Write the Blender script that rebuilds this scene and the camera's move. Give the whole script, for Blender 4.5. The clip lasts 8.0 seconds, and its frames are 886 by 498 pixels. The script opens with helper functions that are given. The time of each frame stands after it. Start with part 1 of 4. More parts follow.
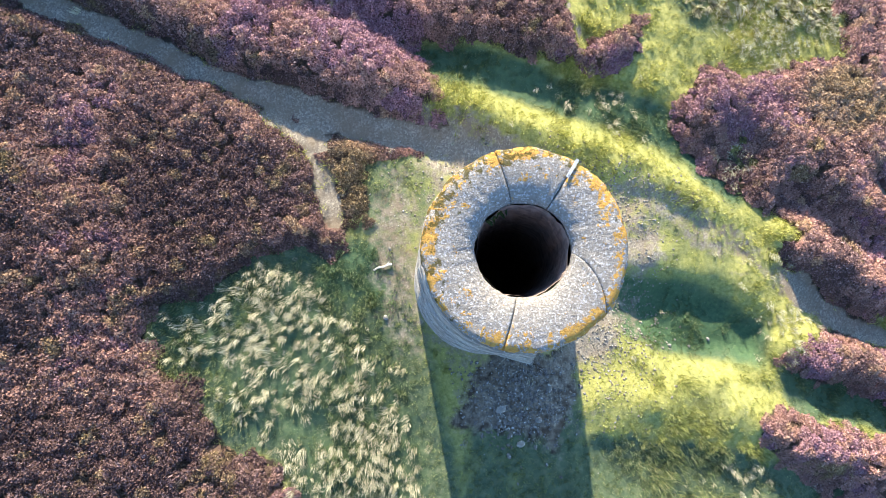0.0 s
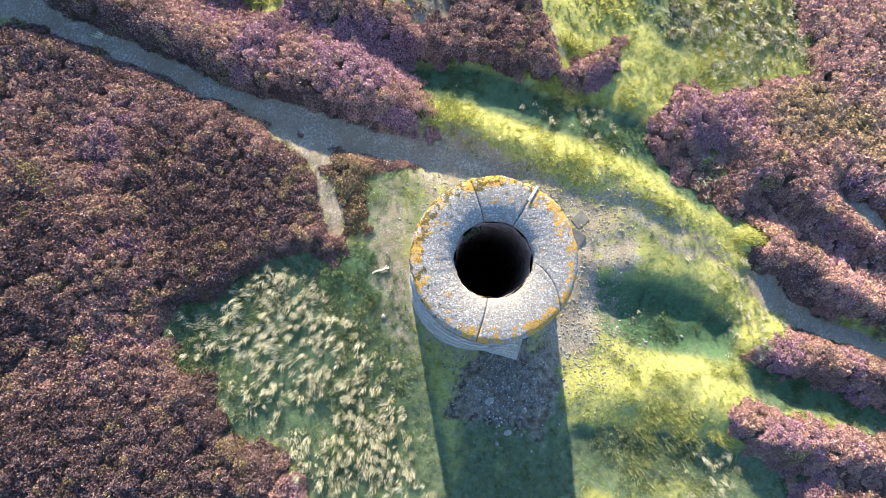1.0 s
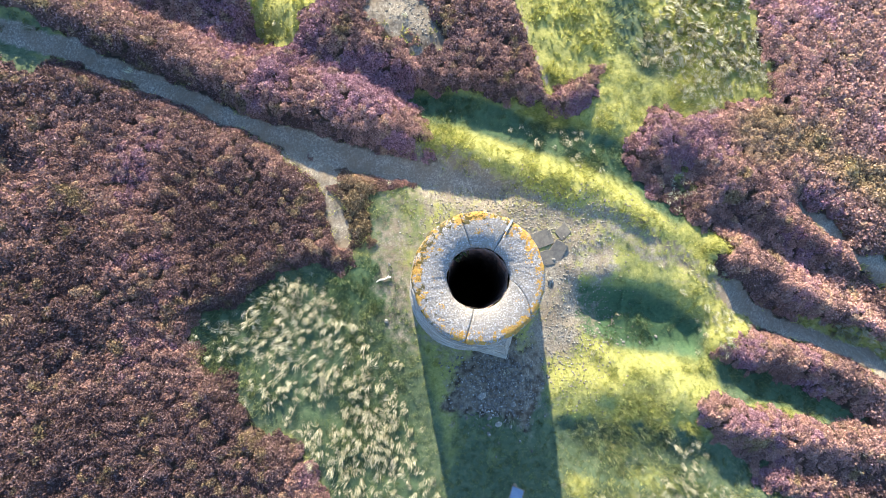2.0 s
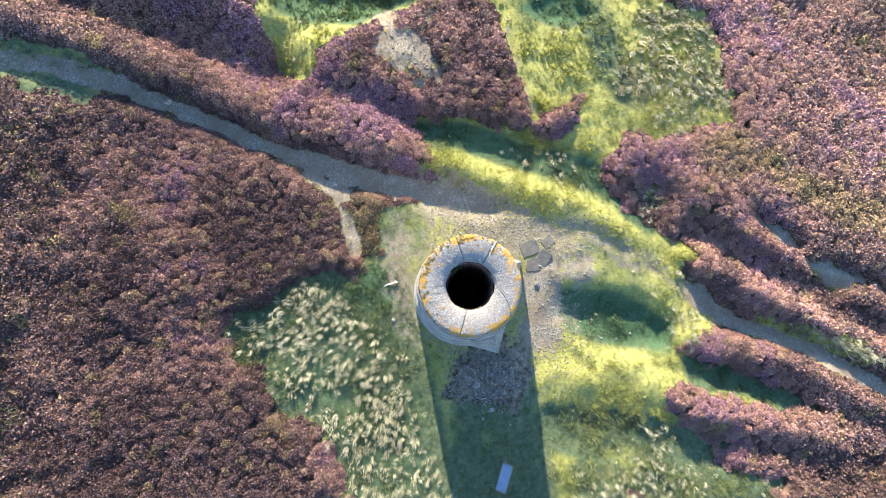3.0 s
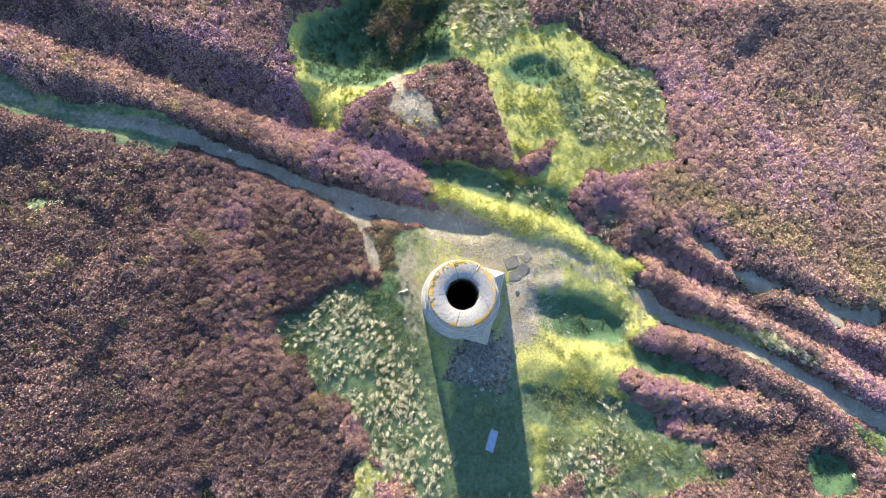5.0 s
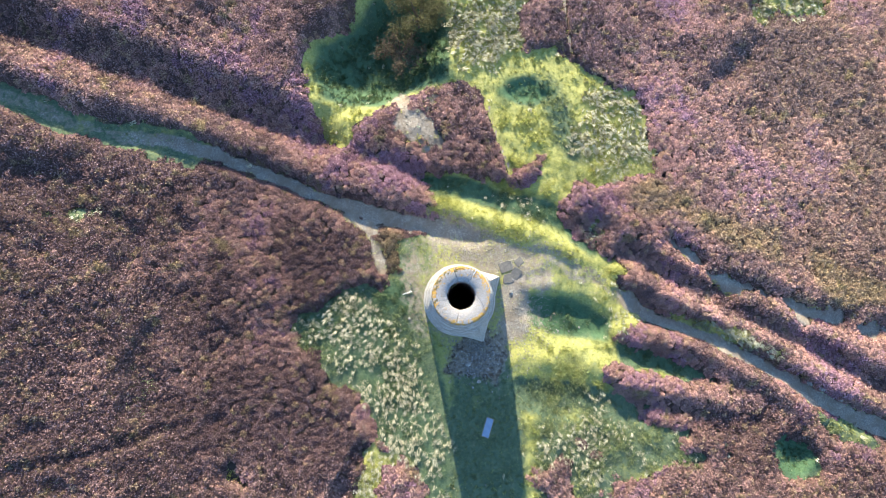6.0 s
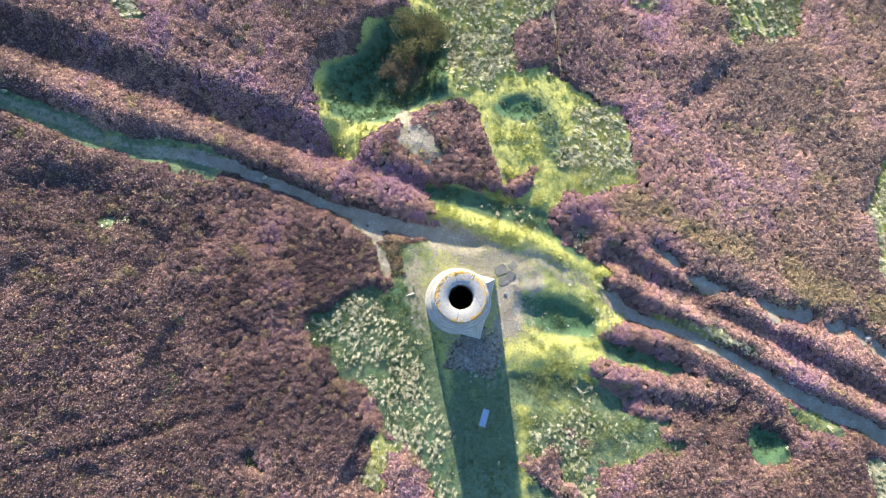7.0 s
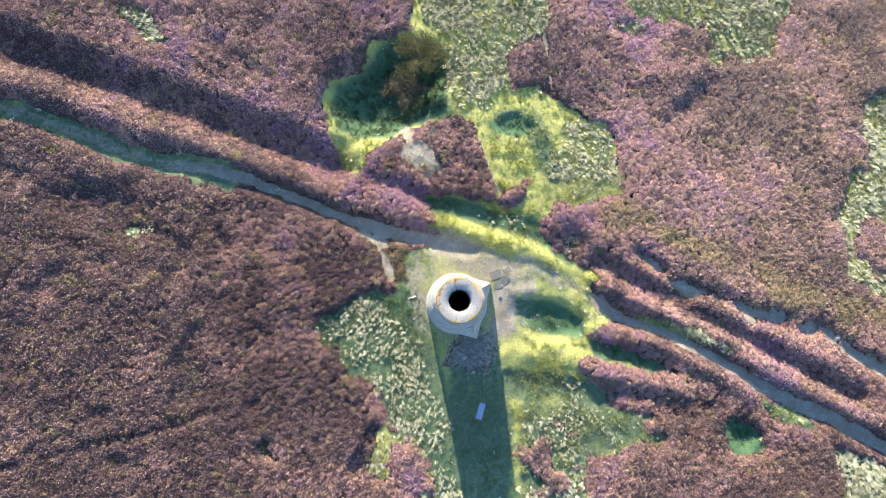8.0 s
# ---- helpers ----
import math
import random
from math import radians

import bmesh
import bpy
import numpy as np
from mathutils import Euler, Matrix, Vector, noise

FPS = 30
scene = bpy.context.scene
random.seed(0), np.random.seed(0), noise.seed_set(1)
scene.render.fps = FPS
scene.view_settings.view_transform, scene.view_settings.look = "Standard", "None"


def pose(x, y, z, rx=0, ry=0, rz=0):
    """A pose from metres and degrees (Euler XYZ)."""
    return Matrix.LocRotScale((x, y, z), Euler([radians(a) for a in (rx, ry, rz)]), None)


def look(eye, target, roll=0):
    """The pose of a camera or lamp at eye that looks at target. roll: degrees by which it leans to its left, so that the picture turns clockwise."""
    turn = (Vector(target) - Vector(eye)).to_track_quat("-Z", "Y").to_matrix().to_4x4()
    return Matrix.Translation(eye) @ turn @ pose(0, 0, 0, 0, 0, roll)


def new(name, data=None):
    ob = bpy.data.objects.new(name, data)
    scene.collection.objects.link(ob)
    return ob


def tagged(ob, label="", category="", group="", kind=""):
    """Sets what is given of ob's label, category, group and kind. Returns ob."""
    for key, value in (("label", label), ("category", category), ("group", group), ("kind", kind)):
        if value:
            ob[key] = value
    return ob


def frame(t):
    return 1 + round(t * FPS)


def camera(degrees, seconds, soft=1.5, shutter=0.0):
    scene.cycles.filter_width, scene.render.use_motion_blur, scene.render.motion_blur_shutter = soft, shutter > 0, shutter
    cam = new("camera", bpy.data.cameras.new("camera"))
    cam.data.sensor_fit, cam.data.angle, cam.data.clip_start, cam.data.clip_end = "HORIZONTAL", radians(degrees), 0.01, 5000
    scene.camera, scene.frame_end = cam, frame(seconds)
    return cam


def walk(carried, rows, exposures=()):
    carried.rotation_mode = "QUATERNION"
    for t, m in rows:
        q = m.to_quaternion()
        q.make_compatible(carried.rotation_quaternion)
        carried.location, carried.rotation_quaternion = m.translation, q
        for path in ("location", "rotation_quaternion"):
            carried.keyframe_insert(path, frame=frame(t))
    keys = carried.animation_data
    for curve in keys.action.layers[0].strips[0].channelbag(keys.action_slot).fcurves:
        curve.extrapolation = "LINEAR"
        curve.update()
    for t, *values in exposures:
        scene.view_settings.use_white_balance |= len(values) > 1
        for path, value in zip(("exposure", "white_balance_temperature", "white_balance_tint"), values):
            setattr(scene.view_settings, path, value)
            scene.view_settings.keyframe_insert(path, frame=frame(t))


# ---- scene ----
PATH = [
    (0, (-0.660, -0.556, 15.855), (-1.100, 0.922, 0.075), -16.92),
    (0.5, (-0.556, -0.535, 16.338), (-1.011, 0.991, 0.078), -16.94),
    (1, (-0.438, -0.568, 17.229), (-0.902, 1.055, 0.083), -16.33),
    (1.5, (-0.383, -0.525, 18.137), (-0.834, 1.197, 0.088), -15.37),
    (2, (-0.336, -0.426, 19.165), (-0.779, 1.400, 0.092), -14.47),
    (3.5, (-0.254, -0.396, 23.516), (-0.770, 1.868, 0.115), -13.77),
    (4, (-0.224, -0.392, 25.079), (-0.762, 2.026, 0.123), -13.48),
    (4.5, (-0.197, -0.422, 26.546), (-0.751, 2.212, 0.137), -12.97),
    (6, (-0.252, -0.487, 30.910), (-0.787, 2.700, 0.169), -10.83),
    (6.5, (-0.375, -0.516, 32.209), (-0.790, 2.812, 0.175), -8.43),
    (7, (-0.452, -0.518, 33.575), (-0.775, 2.977, 0.184), -6.63),
    (7.5, (-0.461, -0.538, 34.951), (-0.727, 3.158, 0.197), -5.46),
    (8, (-0.560, -0.481, 36.336), (-0.742, 3.370, 0.205), -4.06),
]
cam = camera(74.0, 8.0, soft=0.5)
walk(cam, [(t, look(eye, target, roll)) for t, eye, target, roll in PATH], exposures=[(0, 1.77, 6560, 8), (4.5, 1.76, 6480, 8), (8, 1.85, 6240, 7)])

# ---------------------------------------------------------------- light
SUN_ELEV = radians(19.0)
SUN_DIR = Vector((-0.145, 0.989, 0)) * math.cos(SUN_ELEV) + Vector((0, 0, math.sin(SUN_ELEV)))
world = bpy.data.worlds.new("sky")
scene.world = world
world.use_nodes = True
wn = world.node_tree.nodes
sky = wn.new("ShaderNodeTexSky")
sky.sky_type = 'NISHITA'
sky.sun_disc = False
sky.sun_elevation = SUN_ELEV
sky.ozone_density = 4.0
sky.dust_density = 0.3
sky.sun_rotation = math.atan2(SUN_DIR.x, SUN_DIR.y)
wn["Background"].inputs[1].default_value = 0.15
world.node_tree.links.new(sky.outputs[0], wn["Background"].inputs[0])
sun = new("sun", bpy.data.lights.new("sun", 'SUN'))
sun.data.energy = 5.0
sun.data.angle = radians(0.6)
sun.data.color = (1.0, 0.86, 0.64)
sun.matrix_world = look(SUN_DIR * 100, (0, 0, 0))


# ---------------------------------------------------------------- materials
class Mat:
    """A node material with short ways to add nodes."""

    def __init__(self, name, rough=0.9, spec=0.2):
        self.m = bpy.data.materials.new(name)
        self.m.use_nodes = True
        self.n, self.l = self.m.node_tree.nodes, self.m.node_tree.links
        self.b = self.n["Principled BSDF"]
        self.b.inputs["Roughness"].default_value = rough
        self.b.inputs["Specular IOR Level"].default_value = spec
        self.co = self.n.new("ShaderNodeTexCoord").outputs["Object"]

    def put(self, a, b):
        if isinstance(a, (int, float, tuple)):
            b.default_value = (*a, 1) if isinstance(a, tuple) and len(a) == 3 and b.type == 'RGBA' else a
        else:
            self.l.new(a, b)

    def noise(self, scale, detail=3, rough=0.55, co=None):
        n = self.n.new("ShaderNodeTexNoise")
        n.inputs["Scale"].default_value, n.inputs["Detail"].default_value, n.inputs["Roughness"].default_value = scale, detail, rough
        self.l.new(co or self.co, n.inputs["Vector"])
        return n.outputs["Fac"]

    def voronoi(self, scale, feature='F1', out="Distance"):
        n = self.n.new("ShaderNodeTexVoronoi")
        n.feature = feature
        n.inputs["Scale"].default_value = scale
        self.l.new(self.co, n.inputs["Vector"])
        return n.outputs[out]

    def ramp(self, fac, *stops):
        n = self.n.new("ShaderNodeValToRGB")
        e = n.color_ramp.elements
        while len(e) < len(stops):
            e.new(0.5)
        for el, (p, c) in zip(e, stops):
            el.position, el.color = p, (*c, 1) if isinstance(c, tuple) else (c, c, c, 1)
        self.put(fac, n.inputs[0])
        return n.outputs[0]

    def mix(self, fac, a, b, kind='MIX'):
        n = self.n.new("ShaderNodeMix")
        n.data_type, n.blend_type = 'RGBA', kind
        self.put(fac, n.inputs[0]), self.put(a, n.inputs[6]), self.put(b, n.inputs[7])
        return n.outputs[2]

    def math(self, op, a, b=0.0):
        n = self.n.new("ShaderNodeMath")
        n.operation, n.use_clamp = op, op == 'MULTIPLY_ADD'
        self.put(a, n.inputs[0]), self.put(b, n.inputs[1])
        return n.outputs[0]

    def attr(self, name):
        n = self.n.new("ShaderNodeAttribute")
        n.attribute_name = name
        return n.outputs["Fac"]

    def island(self):
        return self.n.new("ShaderNodeNewGeometry").outputs["Random Per Island"]

    def object_random(self):
        return self.n.new("ShaderNodeObjectInfo").outputs["Random"]

    def bump(self, height, strength=0.5, dist=0.02):
        n = self.n.new("ShaderNodeBump")
        n.inputs["Strength"].default_value, n.inputs["Distance"].default_value = strength, dist
        self.l.new(height, n.inputs["Height"])
        self.l.new(n.outputs[0], self.b.inputs["Normal"])

    def translucent(self, c, share):
        """Thin blades that let light through."""
        thin, both = self.n.new("ShaderNodeBsdfTranslucent"), self.n.new("ShaderNodeMixShader")
        both.inputs[0].default_value = share
        self.put(c, thin.inputs["Color"])
        self.l.new(self.b.outputs[0], both.inputs[1]), self.l.new(thin.outputs[0], both.inputs[2])
        self.l.new(both.outputs[0], self.n["Material Output"].inputs[0])

    def color(self, c):
        self.put(c, self.b.inputs["Base Color"])
        return self.m


def mat_ground():
    m = Mat("moor_ground", 0.95)
    peat = m.ramp(m.noise(2.2, 5), (0.3, (0.035, 0.028, 0.022)), (0.7, (0.085, 0.062, 0.045)))
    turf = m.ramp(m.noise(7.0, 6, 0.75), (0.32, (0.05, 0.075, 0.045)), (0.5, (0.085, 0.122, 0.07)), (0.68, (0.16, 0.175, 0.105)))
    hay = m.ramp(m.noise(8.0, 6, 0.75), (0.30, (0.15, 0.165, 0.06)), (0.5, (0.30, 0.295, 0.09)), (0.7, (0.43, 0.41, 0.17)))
    # hay also brightens sunlit turf; the greener colour paints shaded turf
    turf = m.mix(m.ramp(m.math('ADD', m.attr("dry_lit"), m.math('MULTIPLY', m.math('SUBTRACT', m.noise(3.0, 5), 0.5), 0.8)), (0.25, 0.0), (0.75, 1.0)), turf, hay)
    # rank growth colour, darkened to paint in the hollows' shade as well
    turf = m.mix(m.attr("lush_shade"), turf, m.ramp(m.noise(9.0, 5, 0.7), (0.35, (0.04, 0.085, 0.045)), (0.65, (0.08, 0.14, 0.068))))
    grit = m.ramp(m.voronoi(26, out="Color"), (0.1, (0.165, 0.147, 0.125)), (0.6, (0.28, 0.25, 0.205)), (0.95, (0.46, 0.41, 0.33)))
    grit = m.mix(m.ramp(m.noise(1.6, 5), (0.34, 0.0), (0.66, 0.8)), grit, (0.20, 0.155, 0.11))
    edge = m.noise(5.0, 4)
    grass = m.ramp(m.math('ADD', m.attr("grass"), m.math('MULTIPLY', m.math('SUBTRACT', edge, 0.5), 0.7)), (0.4, 0.0), (0.6, 1.0))
    bare = m.ramp(m.math('ADD', m.attr("bare"), m.math('MULTIPLY', m.math('SUBTRACT', edge, 0.5), 0.9)), (0.35, 0.0), (0.65, 1.0))
    m.bump(m.noise(30, 5), 0.6, 0.03)
    moor = m.ramp(m.noise(1.2, 6, 0.75), (0.3, (0.07, 0.045, 0.04)), (0.5, (0.16, 0.10, 0.095)), (0.7, (0.28, 0.18, 0.17)))
    moor = m.mix(m.ramp(m.noise(0.06, 4), (0.5, 0.0), (0.6, 0.8)), moor, (0.20, 0.19, 0.09))
    near = m.mix(grass, m.mix(m.attr("moor"), peat, moor), turf)
    return m.color(m.mix(bare, near, grit))


def mat_heather():
    m = Mat("heather_sprigs", 0.9, 0.1)
    r = m.island()
    pink = m.ramp(r, (0.0, (0.28, 0.155, 0.13)), (0.5, (0.35, 0.20, 0.165)), (0.9, (0.42, 0.255, 0.215)), (1.0, (0.48, 0.32, 0.275)))
    vivid = m.ramp(r, (0.0, (0.20, 0.105, 0.145)), (0.6, (0.29, 0.16, 0.205)), (1.0, (0.42, 0.26, 0.31)))
    brown = m.ramp(r, (0.0, (0.095, 0.056, 0.054)), (0.5, (0.152, 0.093, 0.088)), (0.88, (0.23, 0.148, 0.145)), (1.0, (0.34, 0.24, 0.235)))
    olive = m.ramp(r, (0.0, (0.17, 0.13, 0.055)), (0.5, (0.25, 0.19, 0.08)), (1.0, (0.36, 0.29, 0.14)))
    c = m.mix(m.ramp(m.attr("bloom"), (0.3, 0.0), (0.6, 1.0)), brown, pink)
    c = m.mix(m.ramp(m.attr("bloom"), (0.70, 0.0), (0.92, 0.85)), c, vivid)
    c = m.mix(m.ramp(m.noise(0.9, 4, 0.65), (0.33, 0.7), (0.42, 0.0)), c, olive)
    c = m.mix(m.attr("olive"), c, olive)
    c = m.mix(1.0, c, m.ramp(m.attr("tone"), (0.0, 0.60), (1.0, 1.38)), 'MULTIPLY')
    # woody brown that also paints shade into the gaps between cushions
    stem_shade = m.mix(r, (0.075, 0.052, 0.04), (0.12, 0.088, 0.058))
    return m.color(m.mix(m.ramp(m.attr("tip"), (0.1, 0.0), (0.65, 1.0)), stem_shade, c))


def mat_blades(name, *stops, shade=(0.07, 0.10, 0.045), dry_lit=None, tufted=False):
    m = Mat(name, 0.7, 0.25)
    c = m.ramp(m.math('ADD', m.math('MULTIPLY', m.island(), 0.6), m.math('MULTIPLY', m.noise(1.1, 3), 0.45)), *stops)
    if dry_lit:
        # blades take the yellow palette where sunlight is painted on the turf
        c = m.mix(m.attr("dry_lit"), c, m.ramp(m.math('ADD', m.math('MULTIPLY', m.island(), 0.6), m.math('MULTIPLY', m.noise(1.6, 3), 0.45)), *dry_lit))
        c = m.mix(m.attr("lush_shade"), c, m.ramp(m.island(), (0.0, (0.055, 0.11, 0.05)), (0.7, (0.10, 0.17, 0.075)), (1.0, (0.26, 0.30, 0.18))))
        shade = m.mix(m.attr("dry_lit"), shade, tuple(v * 0.5 for v in dry_lit[1][1]))
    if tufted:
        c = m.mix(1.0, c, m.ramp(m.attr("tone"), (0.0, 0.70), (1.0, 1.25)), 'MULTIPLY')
    # shade low in the tuft is painted: blades darken towards the foot
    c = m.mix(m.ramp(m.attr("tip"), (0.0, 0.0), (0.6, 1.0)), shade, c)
    m.translucent(c, 0.35)
    return m.color(c)


def mat_stone(name, base, per_object=True):
    m = Mat(name, 0.88, 0.25)
    r = m.object_random() if per_object else m.island()
    a, b = tuple(v * 0.68 for v in base), tuple(min(v * 1.25, 0.75) for v in base)
    c = m.mix(r, a, b)
    c = m.mix(m.ramp(m.noise(9, 6, 0.7), (0.4, 0.0), (0.7, 0.7)), c, tuple(v * 0.5 for v in base))
    c = m.mix(m.ramp(m.noise(17, 4, 0.6), (0.56, 0.0), (0.64, 0.75)), c, (0.62, 0.61, 0.58))
    m.bump(m.noise(34, 6, 0.65), 0.7, 0.02)
    return m.color(c)


def mat_cap():
    m = Mat("lichened_capstone", 0.9, 0.2)
    geo = m.n.new("ShaderNodeSeparateXYZ")
    m.l.new(m.co, geo.inputs[0])
    rad = m.math('SQRT', m.math('ADD', m.math('MULTIPLY', geo.outputs[0], geo.outputs[0]), m.math('MULTIPLY', geo.outputs[1], geo.outputs[1])))
    c = m.ramp(m.noise(24, 8, 0.8), (0.3, (0.12, 0.112, 0.105)), (0.5, (0.235, 0.222, 0.208)), (0.72, (0.36, 0.34, 0.32)))
    c = m.mix(m.ramp(m.noise(3.2, 3), (0.48, 0.0), (0.68, 0.35)), c, (0.34, 0.29, 0.24))
    c = m.mix(m.ramp(m.noise(42, 5, 0.6), (0.54, 0.0), (0.60, 0.8)), c, (0.50, 0.51, 0.56))
    c = m.mix(m.ramp(m.noise(60, 4, 0.7), (0.58, 0.0), (0.66, 0.7)), c, (0.09, 0.085, 0.08))
    rim = m.ramp(rad, (0.0, 0.0), (0.66, 0.06), (0.82, 0.12), (0.93, 0.30), (1.0, 0.34))
    patch = m.math('ADD', m.math('ADD', m.noise(7.5, 7, 0.7), m.math('MULTIPLY', m.math('SUBTRACT', m.noise(34, 4, 0.6), 0.5), 0.30)), m.math('MULTIPLY', rim, 0.62))
    orange = m.ramp(m.noise(24, 4), (0.3, (0.34, 0.17, 0.03)), (0.7, (0.56, 0.33, 0.06)))
    c = m.mix(m.ramp(patch, (0.675, 0.0), (0.71, 0.9)), c, orange)
    side = m.math('MULTIPLY', m.math('SUBTRACT', geo.outputs[1], geo.outputs[0]), 0.07)
    moss = m.math('ADD', m.math('ADD', m.noise(9, 6, 0.7), side), m.math('MULTIPLY', m.ramp(rad, (0.6, 0.0), (0.98, 0.5)), 0.3))
    c = m.mix(m.ramp(moss, (0.72, 0.0), (0.77, 0.9)), c, (0.07, 0.06, 0.015))
    m.bump(m.noise(30, 8, 0.7), 0.9, 0.03)
    return m.color(c)


def mat_plain(name, a, b, scale=12, rough=0.8, spec=0.3, metal=0.0, bump=0.3):
    m = Mat(name, rough, spec)
    m.b.inputs["Metallic"].default_value = metal
    f = m.noise(scale, 5, 0.6)
    m.bump(m.noise(scale * 4, 4), bump, 0.01)
    return m.color(m.ramp(f, (0.3, a), (0.7, b)))


M_GROUND = mat_ground()
M_HEATHER = mat_heather()
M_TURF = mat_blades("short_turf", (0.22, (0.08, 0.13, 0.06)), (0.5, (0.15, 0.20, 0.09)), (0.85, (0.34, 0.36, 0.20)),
                    dry_lit=((0.22, (0.21, 0.25, 0.065)), (0.45, (0.40, 0.405, 0.10)), (0.65, (0.54, 0.525, 0.15)), (0.85, (0.63, 0.595, 0.26))), tufted=True)
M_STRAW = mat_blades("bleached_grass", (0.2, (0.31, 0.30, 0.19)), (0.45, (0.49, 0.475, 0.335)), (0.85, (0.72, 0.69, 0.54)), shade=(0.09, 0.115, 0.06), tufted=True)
M_STONE = mat_stone("pale_gritstone", (0.40, 0.38, 0.35))
M_STONE_REST = mat_stone("pale_gritstone_lower", (0.40, 0.38, 0.35), per_object=False)
M_RUBBLE = mat_stone("rubble_stone", (0.19, 0.175, 0.16), per_object=False)
M_GRAVEL = mat_stone("tan_gravel", (0.22, 0.195, 0.16), per_object=False)
M_CAP = mat_cap()
M_MORTAR = mat_plain("dark_mortar", (0.10, 0.095, 0.085), (0.18, 0.17, 0.15), 14, 0.95, 0.1)
M_SOOT = mat_plain("sooty_flue", (0.15, 0.115, 0.105), (0.36, 0.29, 0.265), 9, 0.95, 0.1, 0.0, 0.8)
M_METAL = mat_plain("galvanised_iron", (0.45, 0.45, 0.46), (0.62, 0.62, 0.62), 20, 0.5, 0.5, 0.6)
M_POST = mat_plain("weathered_oak", (0.16, 0.13, 0.10), (0.27, 0.24, 0.20), 16)
M_PANEL = mat_plain("glazed_panel", (0.16, 0.22, 0.32), (0.24, 0.30, 0.40), 6, 0.18, 0.6, 0.0, 0.02)
M_BONE = mat_plain("bleached_wood", (0.55, 0.52, 0.46), (0.72, 0.69, 0.62), 20)
M_BARK = mat_plain("shrub_bark", (0.07, 0.055, 0.04), (0.13, 0.10, 0.075), 20)
M_NEEDLE = mat_blades("shrub_leaves", (0.2, (0.055, 0.06, 0.02)), (0.5, (0.11, 0.105, 0.035)), (0.85, (0.21, 0.185, 0.07)), shade=(0.05, 0.045, 0.02))
M_TWIG = mat_blades("brown_twigs", (0.2, (0.07, 0.055, 0.035)), (0.5, (0.13, 0.10, 0.06)), (0.85, (0.22, 0.17, 0.10)), shade=(0.05, 0.04, 0.03))
M_FERN = mat_blades("fern_fronds", (0.2, (0.03, 0.055, 0.015)), (0.8, (0.08, 0.11, 0.03)))


# ---------------------------------------------------------------- fields of the moor
RNG = np.random.default_rng(7)


def _hash(i, j, seed):
    h = (i.astype(np.int64) * 374761393 + j.astype(np.int64) * 668265263 + seed * 1274126177) & 0x7fffffff
    h = ((h ^ (h >> 13)) * 1274126177) & 0x7fffffff
    return ((h ^ (h >> 16)) & 0xffff) / 65535.0


def vnoise(x, y, size, seed):
    """Smooth noise of 0 to 1 with lumps of about that size."""
    x, y = np.asarray(x, float) / size, np.asarray(y, float) / size
    x, y = 0.81 * x - 0.58 * y, 0.58 * x + 0.81 * y
    i, j = np.floor(x), np.floor(y)
    u, v = x - i, y - j
    u, v = u * u * (3 - 2 * u), v * v * (3 - 2 * v)
    a, b = _hash(i, j, seed), _hash(i + 1, j, seed)
    c, d = _hash(i, j + 1, seed), _hash(i + 1, j + 1, seed)
    return (a * (1 - u) + b * u) * (1 - v) + (c * (1 - u) + d * u) * v


def step(a, b, v):
    t = np.clip((v - a) / (b - a), 0, 1)
    return t * t * (3 - 2 * t)


def line_dist(x, y, pts):
    best = np.full(np.shape(x), 1e9)
    for (ax, ay), (bx, by) in zip(pts, pts[1:]):
        dx, dy = bx - ax, by - ay
        s = np.clip(((x - ax) * dx + (y - ay) * dy) / (dx * dx + dy * dy), 0, 1)
        best = np.minimum(best, np.hypot(x - ax - s * dx, y - ay - s * dy))
    return best


def inside(x, y, pts):
    """Distance to the outline, positive within it."""
    odd = np.zeros(np.shape(x), bool)
    for (ax, ay), (bx, by) in zip(pts, pts[1:] + pts[:1]):
        if ay != by:
            odd ^= ((ay > y) != (by > y)) & (x < (bx - ax) * (y - ay) / (by - ay) + ax)
    d = line_dist(x, y, pts + pts[:1])
    return np.where(odd, d, -d)


def oval(x, y, cx, cy, rx, ry, turn=0.0):
    """Rough distance to an oval's edge, positive within it."""
    c, s = math.cos(radians(turn)), math.sin(radians(turn))
    u, v = (x - cx) * c + (y - cy) * s, -(x - cx) * s + (y - cy) * c
    return (1 - np.hypot(u / rx, v / ry)) * min(rx, ry)


PATH_NW = [(-40, 16.2), (-28.3, 12.5), (-24.2, 11.3), (-21.4, 10.2), (-19.3, 9.3), (-16.8, 8.6), (-14.6, 8.3), (-12.3, 7.7), (-10.3, 6.9), (-8.4, 6.1), (-6.4, 5.2), (-4.0, 4.5), (-1.6, 4.0), (0.9, 3.5)]
PATH_E = [(0.9, 3.5), (3.4, 2.7), (6.2, 1.5), (8.4, 0.3), (10.2, -1.0), (12.5, -1.8), (14.3, -2.6), (16.2, -3.6), (18.1, -4.6), (19.6, -5.7), (21.9, -6.9), (24.3, -7.9), (26.6, -9.1), (29.0, -10.5), (40, -17)]
TRACK = [(12.0, 3.0), (13.3, 2.0), (14.6, 0.7), (16.6, 0.4), (18.5, -0.3), (20.3, -1.3), (22.1, -1.6), (23.5, -2.2), (24.8, -2.0), (25.9, -3.0), (27.7, -4.3), (30.5, -5.9)]
TROD = [(6.2, 22), (6.4, 18.1), (6.6, 16.0), (6.8, 14.1)]
TRENCH = [(-40, 20.6), (-26.9, 15.9), (-21.7, 14.0), (-17.0, 12.3), (-12.1, 10.6), (-7.4, 8.8)]
